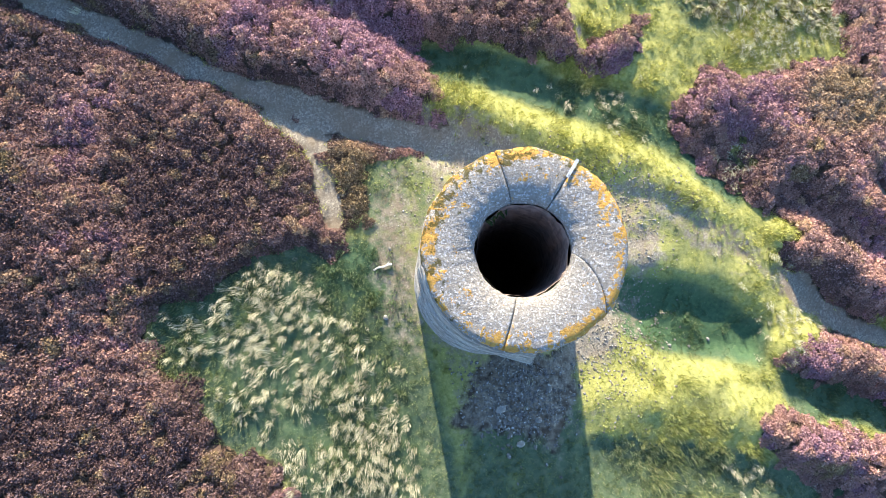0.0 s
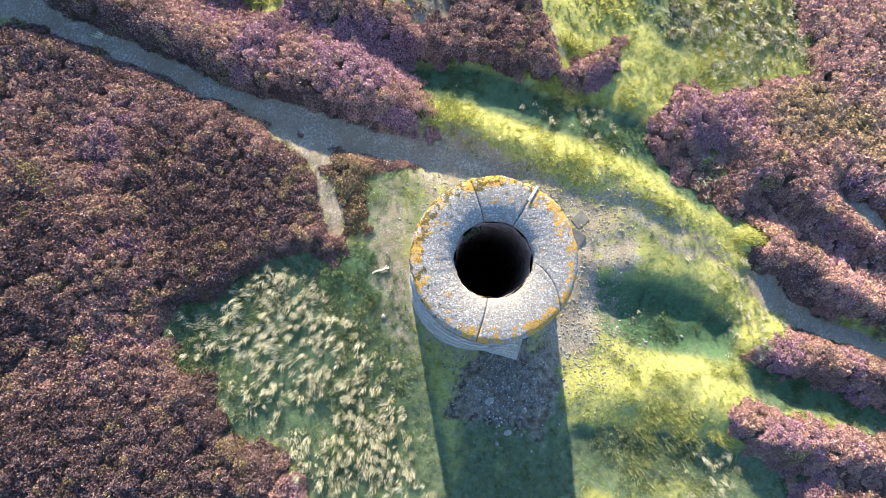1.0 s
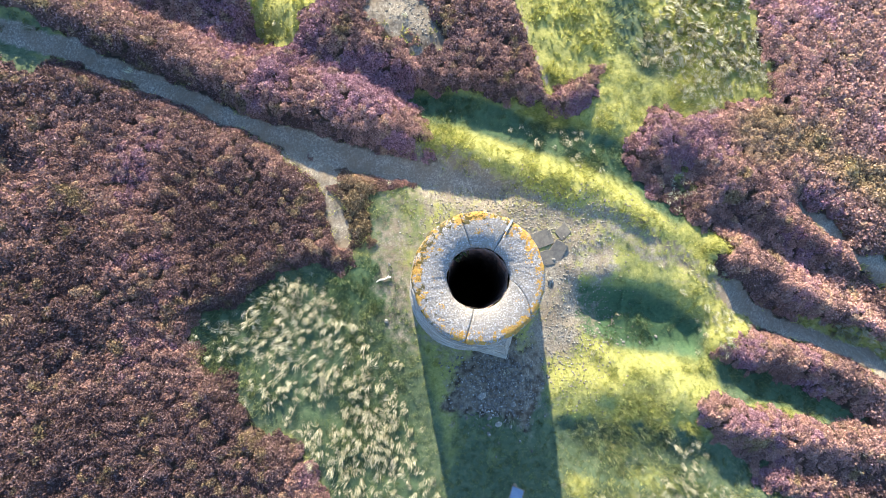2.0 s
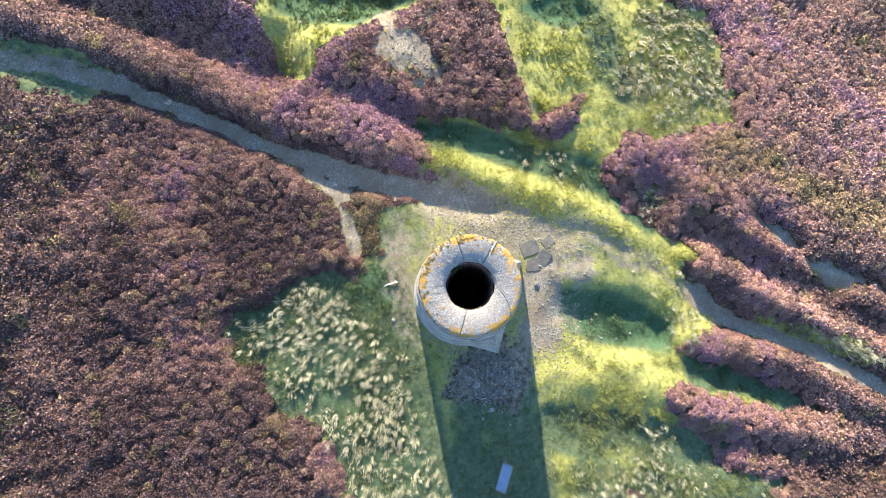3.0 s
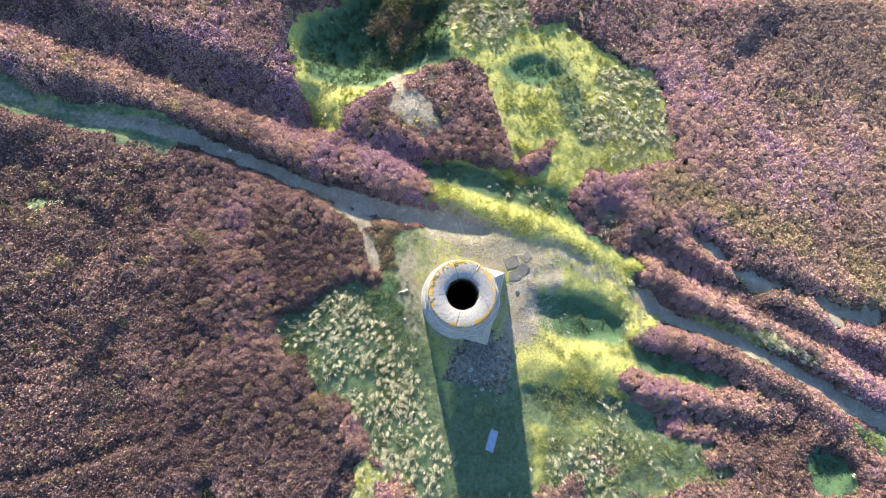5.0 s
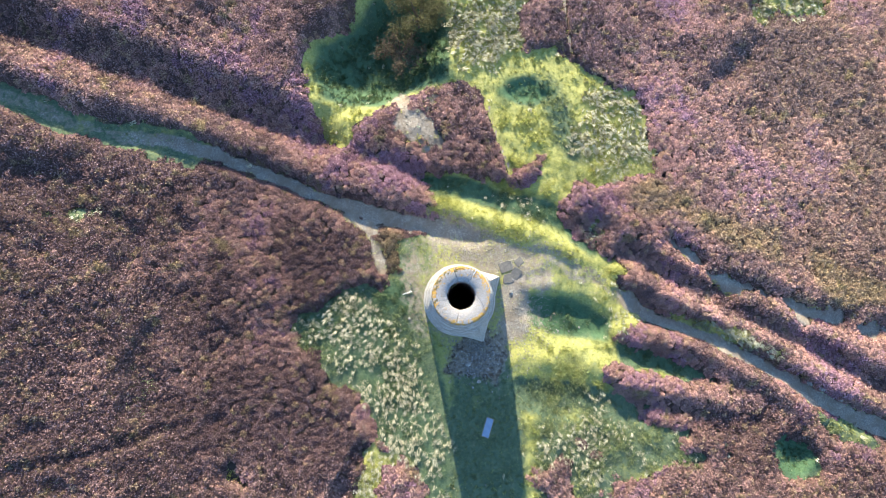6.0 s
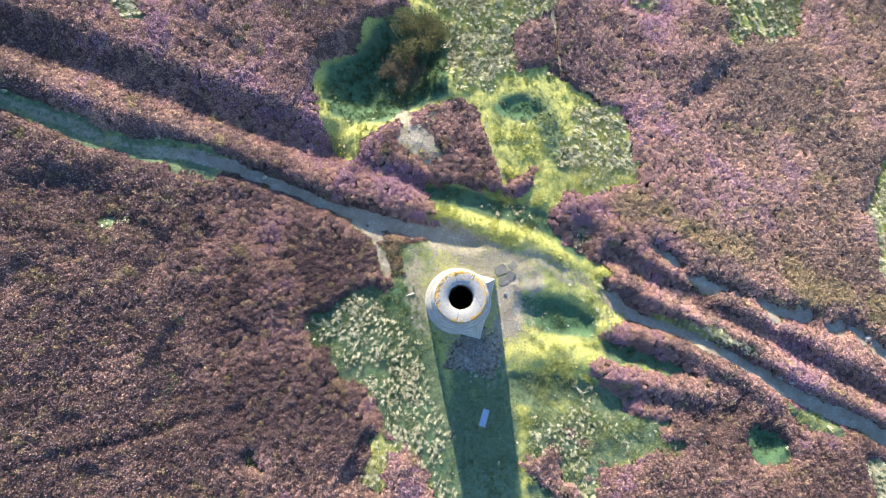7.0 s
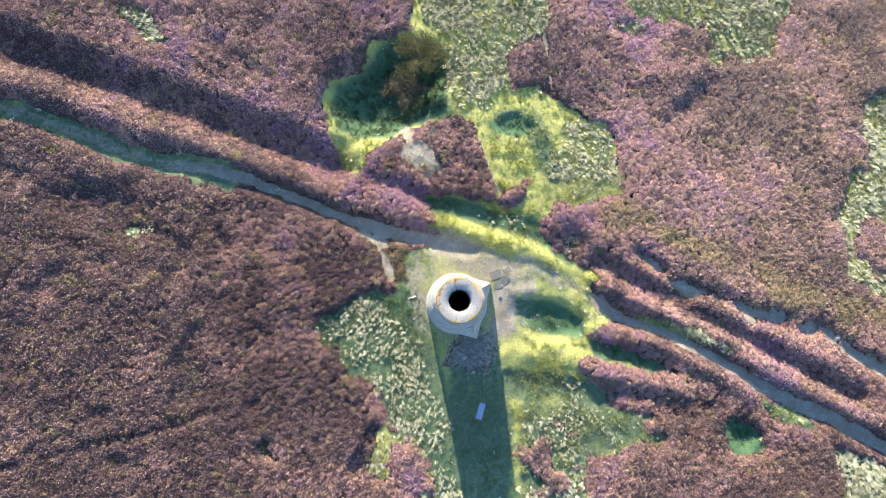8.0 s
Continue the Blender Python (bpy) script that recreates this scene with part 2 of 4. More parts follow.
RIDGE = [(-40, 18.4), (-26.1, 13.8), (-20.0, 11.9), (-16.8, 10.6), (-12.1, 8.9), (-7.0, 7.0), (-1.2, 5.0)]
RIDGE_E = [(8.9, 1.5), (12.6, -0.2), (16.7, -2.5), (21.3, -5.0), (28.4, -8.5)]
RIDGE_E2 = [(7.2, 5.4), (11.6, 2.8), (15.8, 0.1), (21.6, -2.6), (27.2, -5.1)]
RIDGE_S = [(8.7, -1.8), (12.8, -2.5), (14.7, -3.4), (18.8, -5.8), (19.9, -6.8)]
RIDGE_S2 = [(7.1, -3.6), (8.9, -4.2), (11.5, -4.8), (15.8, -5.9)]
TRENCH_E = [(9.2, 2.4), (14.4, -0.3), (18.2, -2.0), (22.7, -4.6), (26.6, -6.8)]
GULLY = [(8.9, -2.9), (14.1, -4.4), (17.4, -7.0), (18.6, -8.6)]
GULLY_S = [(3.2, -5.0), (6.6, -5.5), (10.2, -6.1), (15.4, -7.2)]
OLIVE = [(10.7, 5.8), (13.0, 4.8), (15.7, 3.9), (18.4, 2.2), (21.5, 0.8), (29.4, -1.5)]
DIP = [(-1.7, 6.3), (-0.1, 6.1), (2.0, 5.4), (4.2, 5.0), (5.8, 4.3), (7.4, 3.0)]
BAND = [(-1.2, 5.3), (-0.1, 4.8), (1.6, 4.1), (4.1, 3.4), (5.9, 2.6), (8.1, 1.6), (9.2, 1.0)]
GRASS_W = [(-2.4, 1.4), (-3.9, 0.8), (-4.6, 1.2), (-6.1, 0.6), (-7.1, -0.1), (-8.0, -0.4), (-8.3, -0.8), (-8.0, -2.3), (-7.1, -2.5), (-7.0, -3.1), (-6.2, -4.4), (-5.6, -4.1), (-5.1, -4.5), (-4.5, -5.6), (-4.1, -7.0), (-2.5, -7.8), (-1.7, -9.7), (-0.7, -14), (1.2, -14), (-0.7, -5.5)]
STRAW_W = [(-3.9, -0.2), (-4.6, 0.7), (-5.6, 0.7), (-6.5, 0.0), (-7.9, -0.4), (-8.3, -0.8), (-8.1, -2.0), (-7.0, -2.5), (-6.5, -3.6), (-5.5, -3.9), (-4.5, -5.5), (-4.1, -7.0), (-2.1, -8.3), (-0.7, -14), (0.4, -14), (-0.9, -6.8), (-1.6, -4.1), (-2.4, -2.3), (-3.3, -1.2)]
MOSAIC_W = [(-5.7, -5.9), (-3.8, -7.0), (-1.8, -8.4), (-0.6, -14), (-7.0, -14), (-5.7, -8.5)]
MIDDLE = [(-4.0, 1.0), (-3.2, 2.0), (-3.7, 3.1), (-2.6, 3.7), (-0.5, 3.7), (4.1, 2.9), (6.3, 1.9), (9.2, 0.3), (9.7, -0.5), (8.7, -1.2), (8.1, -2.0), (8.4, -2.8), (10.5, -3.0), (12.3, -3.7), (14.0, -4.7), (12.2, -4.6), (10.0, -3.9), (8.2, -3.5), (7.6, -4.1), (8.4, -5.3), (11.0, -6.0), (8.8, -6.4), (10.0, -7.2), (8.6, -8.3), (6.8, -9.2), (5.8, -14), (-1.2, -14), (-2.1, -3.4), (-2.2, -0.7)]
MOSAIC_E = [(3.6, -5.6), (6.6, -5.2), (9.0, -5.6), (12.6, -6.2), (15.0, -7.2), (13.5, -9.5), (10.6, -9.4), (8.0, -10), (7.0, -14), (2.9, -14), (3.2, -9.0)]
NORTH = [(-1.4, 4.8), (-1.1, 5.6), (-2.0, 6.6), (-3.6, 7.2), (-5.3, 8.4), (-7.1, 8.5), (-7.4, 10.5), (-7.9, 12.4), (-7.6, 14.2), (-6.0, 15.4), (-4.9, 16.9), (-2.7, 17.9), (-2.2, 26), (7.6, 26), (6.4, 18.0), (4.5, 16.9), (3.9, 15.1), (4.0, 14.1), (5.7, 14.4), (6.7, 13.8), (8.9, 12.3), (10.8, 10.6), (10.5, 9.0), (11.7, 6.8), (8.0, 6.3), (6.7, 6.2), (5.7, 4.5), (6.5, 3.6), (9.6, 1.2), (8.5, 0.9), (5.6, 2.4), (3.4, 3.2), (-0.2, 4.1)]
ISLAND = [(-5.5, 9.3), (-3.9, 10.3), (-2.1, 11.4), (0.0, 12.1), (1.4, 11.9), (1.8, 10.4), (2.2, 8.9), (3.0, 6.9), (4.1, 7.6), (5.1, 8.1), (4.7, 6.9), (3.3, 6.1), (1.7, 6.4), (-0.1, 6.7), (-2.2, 6.8), (-4.0, 7.4), (-5.3, 8.3)]
STRAW_N = [(7.2, 12.1), (8.7, 12.3), (9.9, 11.6), (10.9, 10.4), (10.6, 9.0), (11.1, 7.3), (8.8, 6.7), (7.3, 6.9), (6.4, 7.8), (6.8, 9.0), (7.1, 10.5)]
STRAW_NN = [(-2.2, 26), (7.4, 26), (6.3, 18.0), (4.4, 16.8), (3.8, 14.7), (2.3, 12.9), (0.5, 12.6), (-0.2, 14.9), (-0.1, 17.7), (-1.7, 18.0)]
STRAW_NE = [(11.4, 26), (26, 26), (24.5, 19.9), (23.2, 17.5), (22.0, 16.8), (20.3, 17.1), (18.9, 16.5), (18.2, 17.9), (17.9, 19.3), (15.3, 19.6), (13.3, 20.0)]
STRAW_E = [(30.6, 14.7), (37, 16), (37, -2.5), (31.3, -0.8), (27.8, 0.9), (26.9, 2.9), (26.7, 5.2), (27.7, 7.3), (28.3, 8.5), (30.0, 9.0), (29.9, 11.9)]
STRAW_SE = [(24.4, -9.9), (27.2, -10.9), (31.6, -13.0), (31.3, -17), (25.6, -16), (25.0, -12.0)]
HOLLOW = [(3.5, 0.2), (5.1, 0.2), (6.9, -0.2), (8.3, -1.3), (8.1, -2.3), (6.8, -2.3), (5.3, -2.1), (4.3, -1.6), (3.4, -0.9)]
PIT = [(-7.7, 12.4), (-7.4, 14.1), (-5.6, 15.4), (-4.6, 16.8), (-2.4, 17.7), (-0.2, 16.5), (0.1, 14.2), (-0.3, 12.2), (-2.1, 11.4), (-3.9, 10.5), (-5.7, 10.4), (-7.0, 10.8)]


def terrain(x, y):
    """Height of the bare ground: a hillside falling to the east, with hollow ways, pits and spoil banks."""
    x, y = np.asarray(x, float), np.asarray(y, float)
    r = np.hypot(x, y)
    flat = np.exp(-(r / 900) ** 2)
    z = -0.164 * x * flat - 0.033 * y * flat
    z = z - (1 - flat) * 60 + 25 * (1 - flat) * (vnoise(x, y, 420, 3) - 0.5)
    fade = step(2.3, 4.5, r)
    z = z + 0.28 * (vnoise(x, y, 5.0, 11) - 0.5) * fade + 0.10 * (vnoise(x, y, 1.4, 12) - 0.5) * fade
    z = z - 0.20 * step(0.95, 0.30, line_dist(x, y, PATH_NW)) - 0.28 * step(0.9, 0.3, line_dist(x, y, PATH_E)) * step(8, 10, x)
    z = z - 0.30 * step(1.1, 0.2, line_dist(x, y, TRACK))
    z = z + (0.12 + 0.20 * step(-5, -11, x)) * step(1.3, 0.2, line_dist(x, y, RIDGE)) + 0.28 * step(0.9, 0.1, line_dist(x, y, RIDGE_E)) + 0.27 * step(1.0, 0.1, line_dist(x, y, RIDGE_S))
    z = z + 0.18 * step(0.9, 0.1, line_dist(x, y, RIDGE_S2)) + 0.16 * step(0.9, 0.1, line_dist(x, y, RIDGE_E2))
    z = z + 0.11 * vnoise(x, y, 0.42, 13) * fade * step(40, 30, r)
    z = z - 0.95 * step(2.0, 0.3, line_dist(x, y, TRENCH)) - 0.55 * step(1.1, 0.2, line_dist(x, y, TRENCH_E))
    z = z - 0.16 * step(1.3, 0.2, line_dist(x, y, GULLY)) - 0.20 * step(1.2, 0.2, line_dist(x, y, GULLY_S))
    z = z - 0.18 * step(1.3, 0.2, line_dist(x, y, DIP)) - 0.25 * step(0.9, 0.1, line_dist(x, y, [(-7.4, 8.7), (-4.6, 7.7), (-1.5, 6.7)])) + 0.20 * step(0.8, 0.1, line_dist(x, y, BAND)) * step(8.4, 5.5, x) + 0.20 * step(1.3, 0.1, line_dist(x, y, [(3.4, -3.2), (5.3, -3.3), (7.2, -3.8)]))
    wob = (vnoise(x, y, 1.9, 91) - 0.5) * 1.3 + (vnoise(x, y, 0.7, 92) - 0.5) * 0.6
    z = z - 1.45 * step(-0.4, 2.2, 0.5 * wob + oval(x, y, -4.1, 13.7, 4.8, 3.4, 25))
    z = z - 0.50 * step(-0.5, 0.7, 0.3 * wob + inside(x, y, HOLLOW))
    z = z - 0.22 * step(-0.1, 0.6, 0.6 * wob + oval(x, y, 4.1, 11.7, 1.6, 0.9, 0))
    z = z - 0.25 * step(-0.1, 0.9, wob + oval(x, y, 18.4, -8.8, 1.5, 1.5, 0))
    z = z - 0.12 * step(-0.1, 0.6, oval(x, y, -10.9, -8.2, 0.9, 0.5, -40)) - 0.2 * step(-0.1, 0.6, oval(x, y, -6.2, -9.1, 1.2, 0.8, -30))
    z = z - 0.42 * step(-0.3, 1.0, 0.7 * wob + oval(x, y, 16.1, 13.2, 2.6, 0.9, 38))
    z = z - 0.16 * step(0.35, 0.05, line_dist(x, y, [(-27, -8.6), (-22, -7.6), (-17, -6.6), (-12.5, -5.3)]) + 0.3 * wob) - 0.22 * step(0.4, 0.1, line_dist(x, y, [(-5.0, -7.0), (-6.5, -10.0), (-7.4, -14)]) + 0.3 * wob)
    z = z - 0.35 * step(-0.2, 1.0, oval(x, y, -20.3, 6.0, 4.0, 1.6, -10))
    z = z + 0.18 * step(-0.2, 1.8, oval(x, y, -1.6, 9.4, 4.0, 2.2, -10))
    return z


def covers(x, y):
    """Shares of bare gravel, turf, straw tussocks and heather at each place."""
    w = (vnoise(x, y, 1.5, 21) - 0.5) * 1.1 + (vnoise(x, y, 0.5, 22) - 0.5) * 0.8 + (vnoise(x, y, 0.2, 23) - 0.5) * 0.35
    dn = line_dist(x, y, PATH_NW) + 0.3 * w
    de = line_dist(x, y, PATH_E) + 0.3 * w
    bare = np.maximum(step(0.42, 0.22, dn) * (0.5 + 0.5 * step(-18, -12, x + 2 * w)), step(0.56, 0.30, de) * step(7.5, 9.5, x))
    bare = np.maximum(bare, step(0.46, 0.15, line_dist(x, y, TRACK) + 0.9 * w))
    bare = np.maximum(bare, step(-0.8, 0.6, oval(x, y, 1.6, 2.5, 4.8, 1.2, -22) + 1.1 * w) * 0.66)
    bare = np.maximum(bare, step(3.2, 2.3, np.hypot(x, y) + 0.9 * w) * 0.47)
    bare = np.maximum(bare, step(-0.3, 0.3, oval(x, y, 3.0, 0.0, 0.8, 2.2, 0) + 0.5 * w) * 0.8)
    bare = np.maximum(bare, step(-0.3, 0.3, oval(x, y, 4.1, -0.7, 0.5, 0.6, 0) + 0.5 * w) * 0.45)
    bare = np.maximum(bare, step(-0.3, 0.3, inside(x, y, [(-6.1, 4.6), (-4.2, 4.5), (-4.0, 3.3), (-5.4, 3.9)]) + 0.5 * w) * 0.8)
    bare = np.maximum(bare, step(-0.5, 0.5, oval(x, y, -2.5, 1.4, 0.9, 2.4, 8) + 0.9 * w) * 0.58)
    bare = np.maximum(bare, step(0.30, 0.08, line_dist(x, y, [(-4.7, 3.6), (-4.1, 2.4), (-3.9, 1.6)]) + 0.4 * w) * 0.74)
    bare = np.maximum(bare, step(-0.5, 0.5, inside(x, y, [(-2.9, 10.7), (-0.9, 11.3), (-0.3, 9.4), (-0.6, 8.3), (-2.4, 8.6)]) + 1.6 * w) * 0.62)
    bare = np.maximum(bare, step(-0.8, 0.8, oval(x, y, 1.0, -3.0, 1.7, 1.7, 0) + 0.9 * w) * 0.54)
    bare = np.maximum(bare, step(0.13, 0.04, line_dist(x, y, TROD) + 0.12 * w))
    bare = np.maximum(bare, step(0.10, 0.03, line_dist(x, y, [(1.9, 10.6), (2.3, 8.7), (3.0, 7.0)]) + 0.1 * w) * 0.8)
    bare = np.maximum(bare, step(0.55, 0.15, line_dist(x, y, [(4.2, 2.6), (7.0, 1.3), (9.4, -0.6)]) + 0.7 * w) * 0.55)
    straw = step(-0.4, 0.5, inside(x, y, STRAW_W) + 0.8 * w)
    straw = np.maximum.reduce([straw] + [step(-0.5, 0.4, inside(x, y, p) + w) for p in (STRAW_N, STRAW_NN, STRAW_NE, STRAW_E, STRAW_SE)])
    straw = straw * (1 - 0.8 * step(-0.3, 0.8, oval(x, y, 29.6, 3.3, 1.8, 2.6) + w))
    for cx, cy, rx, ry, turn, much in ((6.4, -5.4, 2.6, 0.5, -8, 0.6), (14.6, -2.1, 1.9, 0.3, -22, 0.8), (3.2, 5.2, 2.4, 0.5, -20, 0.6), (7.6, 3.6, 1.0, 1.2, 0, 0.5), (-18.7, 4.6, 0.9, 0.3, 5, 0.8), (-15, 8.0, 1.6, 0.3, -20, 0.5), (-18.5, 17.2, 1.5, 0.6, -38, 0.8), (8.6, 0.2, 1.5, 0.5, -40, 0.8), (8.8, -0.9, 0.8, 0.8, 0, 0.7), (11.0, -7.4, 1.0, 0.5, 0, 0.4), (12.2, 18.6, 1.4, 0.5, 0, 0.6)):
        straw = np.maximum(straw, step(-0.4, 0.4, oval(x, y, cx, cy, rx, ry, turn) + 0.6 * w) * much)
    turf = np.maximum.reduce([step(-0.3, 0.3, inside(x, y, p) + 0.5 * w) for p in (GRASS_W, MIDDLE, NORTH)])
    turf = np.maximum(turf, step(0.72, 0.45, dn) * step(-11, -14, x))
    turf = np.maximum(turf, step(0.9, 0.5, line_dist(x, y, [(-0.2, 4.0), (3.4, 3.1), (5.6, 2.3), (7.6, 1.3)]) + 0.3 * w))
    turf = np.maximum(turf, step(-0.3, 0.3, oval(x, y, -14.2, 7.7, 1.6, 0.5, -15) + 0.5 * w))
    turf = np.maximum(turf, step(-0.3, 0.4, oval(x, y, 18.5, -8.9, 1.3, 1.0) + 0.8 * w))
    turf = np.maximum(turf, step(-0.3, 0.4, oval(x, y, 21.6, -7.7, 2.0, 0.45, -20) + 0.6 * w))
    turf = np.maximum(turf, step(-0.3, 0.4, oval(x, y, 9.6, -6.9, 1.1, 0.6, 0) + 0.6 * w))
    turf = np.maximum(turf, step(-0.2, 0.3, oval(x, y, 15.2, -6.6, 1.2, 0.25, -15) + 0.4 * w) * 0.8)
    turf = np.maximum(turf, step(0.6, 0.25, line_dist(x, y, GULLY_S) + 0.4 * w) * step(13.5, 11, x + w))
    grass = np.maximum(turf, straw)
    grass = grass * (1 - 0.75 * step(-0.5, 0.7, oval(x, y, 0.9, -3.2, 1.5, 1.6) + 1.1 * w))
    patch = vnoise(x, y, 1.3, 24) + 0.5 * (vnoise(x, y, 0.5, 25) - 0.5)
    mosaic = step(-0.8, 1.2, inside(x, y, MOSAIC_E) + 0.8 * w)
    grass = np.maximum(grass, mosaic * 0.9) * (1 - mosaic * step(0.0, 0.08, patch - 0.78 + 0.045 * (x - 3)))
    straw = np.maximum(straw * (1 - 0.35 * mosaic), mosaic * 0.5)
    west = step(-0.5, 1.0, inside(x, y, MOSAIC_W) + 0.8 * w)
    tufts = west * step(0.42, 0.36, patch)
    grass, straw = np.maximum(grass, tufts), np.maximum(straw, 0.8 * tufts)
    island = step(-0.2, 0.3, inside(x, y, ISLAND) + 0.4 * w)
    island = np.maximum(island, step(-0.3, 0.3, oval(x, y, 5.0, 16.0, 1.2, 1.3) + 0.6 * w))
    island = np.maximum(island, step(-0.2, 0.2, oval(x, y, 6.0, 4.9, 0.5, 0.9, 20) + 0.5 * w) * 0.6)
    grass = grass * (1 - island)
    tuft = step(-0.3, 0.4, oval(x, y, -3.4, 2.7, 0.5, 1.2, 10) + 0.7 * w)
    grass, bare = grass * (1 - 0.7 * tuft), bare * (1 - tuft)
    pits = np.maximum(step(-0.1, 0.3, oval(x, y, -10.9, -8.2, 0.9, 0.3, -50) + 0.4 * w), step(-0.1, 0.3, oval(x, y, -6.2, -9.1, 1.0, 0.25, -35) + 0.4 * w))
    thin = pits + 0.5 * step(0.72, 0.8, vnoise(x, y, 1.6, 28)) * step(-8, -10, x)
    tower = step(1.6, 2.1, np.hypot(x, y))
    heather = np.clip(1 - np.maximum(grass, bare) * 1.15, 0, 1) * (1 - 0.9 * np.clip(thin, 0, 1)) * tower * (1 - step(-0.8, 0.0, oval(x, y, 0.9, -3.2, 2.3, 2.4)))
    return bare, grass, straw * (1 - island), heather


def sunlit_dryness(x, y, straw):
    """Dried yellow turf on the sunlit banks, greener in shaded hollows, ditches and on the lawn: light put into colour.
    """
    w = (vnoise(x, y, 1.2, 81) - 0.5) * 1.0 + (vnoise(x, y, 0.4, 82) - 0.5) * 0.6
    green_shade = np.maximum.reduce([
        step(-0.2, 0.4, inside(x, y, HOLLOW) + 0.4 * w),
        # the chimney's cast shadow, painted along the lawn as greener turf
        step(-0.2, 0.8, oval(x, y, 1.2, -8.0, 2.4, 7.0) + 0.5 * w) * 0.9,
        step(0.8, 0.3, line_dist(x, y, DIP) + 0.3 * w),
        step(1.0, 0.4, line_dist(x, y, GULLY) + 0.4 * w),
        step(1.2, 0.5, line_dist(x, y, GULLY_S) + 0.4 * w),
        step(-0.2, 0.5, inside(x, y, PIT) + 0.3 * w),
        step(-0.2, 0.4, oval(x, y, 4.1, 11.6, 1.6, 1.0) + 0.3 * w),
        step(-0.2, 0.4, oval(x, y, 18.4, -8.8, 1.6, 1.6) + 0.3 * w),
        step(-0.4, 0.5, oval(x, y, -3.4, -0.2, 1.5, 1.5) + 0.5 * w),
        0.55 * step(-0.4, 0.5, oval(x, y, -2.4, 1.8, 1.4, 3.2) + 0.5 * w),
        0.8 * step(-0.5, 0.8, inside(x, y, MOSAIC_E) + w),
        0.35 * step(-0.5, 0.5, oval(x, y, 5.4, -3.3, 2.8, 1.1, -8) + w),
        0.3 * step(-0.5, 0.5, oval(x, y, 5.4, 1.2, 3.2, 1.2, -22) + w),
        0.15 * straw * step(4.5, 6.5, y), 0.7 * step(10, 13, x) * step(-4, -6, y), 0.75 * step(-0.4, 0.5, oval(x, y, 6.0, 9.8, 0.9, 3.0, 15) + 0.5 * w),
        0.8 * step(-11, -14, x), 0.92 * step(-0.6, 0.3, inside(x, y, GRASS_W) + 0.3 * w)])
    return np.clip(1 - green_shade + 0.35 * w, 0, 1)


def lush_shading(x, y):
    """Dark green rank growth in the hollows, its colour also deepened for the shade there."""
    w = (vnoise(x, y, 1.3, 85) - 0.5) * 1.2 + (vnoise(x, y, 0.45, 86) - 0.5) * 0.8
    return np.maximum.reduce([
        step(-0.2, 0.4, inside(x, y, HOLLOW) + 0.5 * w),
        step(-0.3, 0.3, oval(x, y, 4.1, 11.6, 1.4, 0.8) + 0.4 * w),
        step(-0.3, 0.6, inside(x, y, PIT) + 0.5 * w) * 0.8,
        step(-0.3, 0.3, oval(x, y, 18.4, -8.9, 1.3, 1.2) + 0.4 * w),
        step(0.8, 0.3, line_dist(x, y, DIP) + 0.4 * w) * 0.7,
        step(0.8, 0.3, line_dist(x, y, GULLY) + 0.4 * w) * 0.6,
        step(-0.3, 0.4, oval(x, y, -3.6, 0.2, 1.3, 1.0) + 0.5 * w) * 0.7,
        step(-0.3, 0.5, inside(x, y, STRAW_W) + 0.4 * w) * 0.4])


def bloom(x, y):
    """Old brown heather on the west side, flowering heather elsewhere."""
    west = step(-2.0, -7.0, x - 0.25 * y) * step(9.5, 6.5, y + 0.33 * (x + 6))
    # the ridge is pinker to help paint the sun on its bank
    field = 0.54 + 0.12 * step(1.4, 0.5, line_dist(x, y, RIDGE)) - 0.26 * west - 0.12 * step(12, 24, x) * step(-2, 4, y)
    field = field + 0.30 * west * step(0.56, 0.72, vnoise(x, y, 1.3, 75)) * step(-14, -9, x)
    field = field + 0.22 * step(0.9, 0.3, line_dist(x, y, [(-4.2, 7.4), (-2.2, 7.0), (1.7, 6.7), (3.6, 6.4)]))
    return field + 0.9 * (vnoise(x, y, 3.2, 71) - 0.5) + 0.6 * (vnoise(x, y, 0.9, 72) - 0.5)


def tint(x, y):
    """Heather tone: paler to the east, darker in the west, with sun on banks and south-east shade painted in."""
    banks = np.minimum.reduce([line_dist(x, y, RIDGE), line_dist(x, y, RIDGE_E), line_dist(x, y, RIDGE_S2)])
    # banks term paints sunlit ridges; the last negative term paints south-east shade
    return 0.46 + 0.24 * step(6, 16, x + 0.4 * y) * step(-7, -1, y) + 0.24 * step(8, 14, x) * step(3, 7, y) - 0.25 * step(-3, -8, x) * step(8, 4, y) - 0.22 * step(7, 10, x) * step(-5, -7, y) + 0.14 * step(1.3, 0.4, banks) + 0.35 * (vnoise(x, y, 1.8, 73) - 0.5)


def olives(x, y):
    return np.maximum(0.6 * step(1.6, 0.4, line_dist(x, y, OLIVE) + 2.2 * (vnoise(x, y, 1.4, 74) - 0.4)), 0.18 * step(12, 22, x) * step(-3, 3, y)) + 0.6 * step(-0.4, 0.4, oval(x, y, -3.4, 2.7, 0.7, 1.3, 10))


# the fields drawn up once on a fine chart, then read from it
CHART = 0.08
CX, CY = np.arange(-31, 38.1, CHART), np.arange(-18, 27.1, CHART)


def chart(values):
    return values.reshape(len(CY), len(CX)).astype(np.float32)


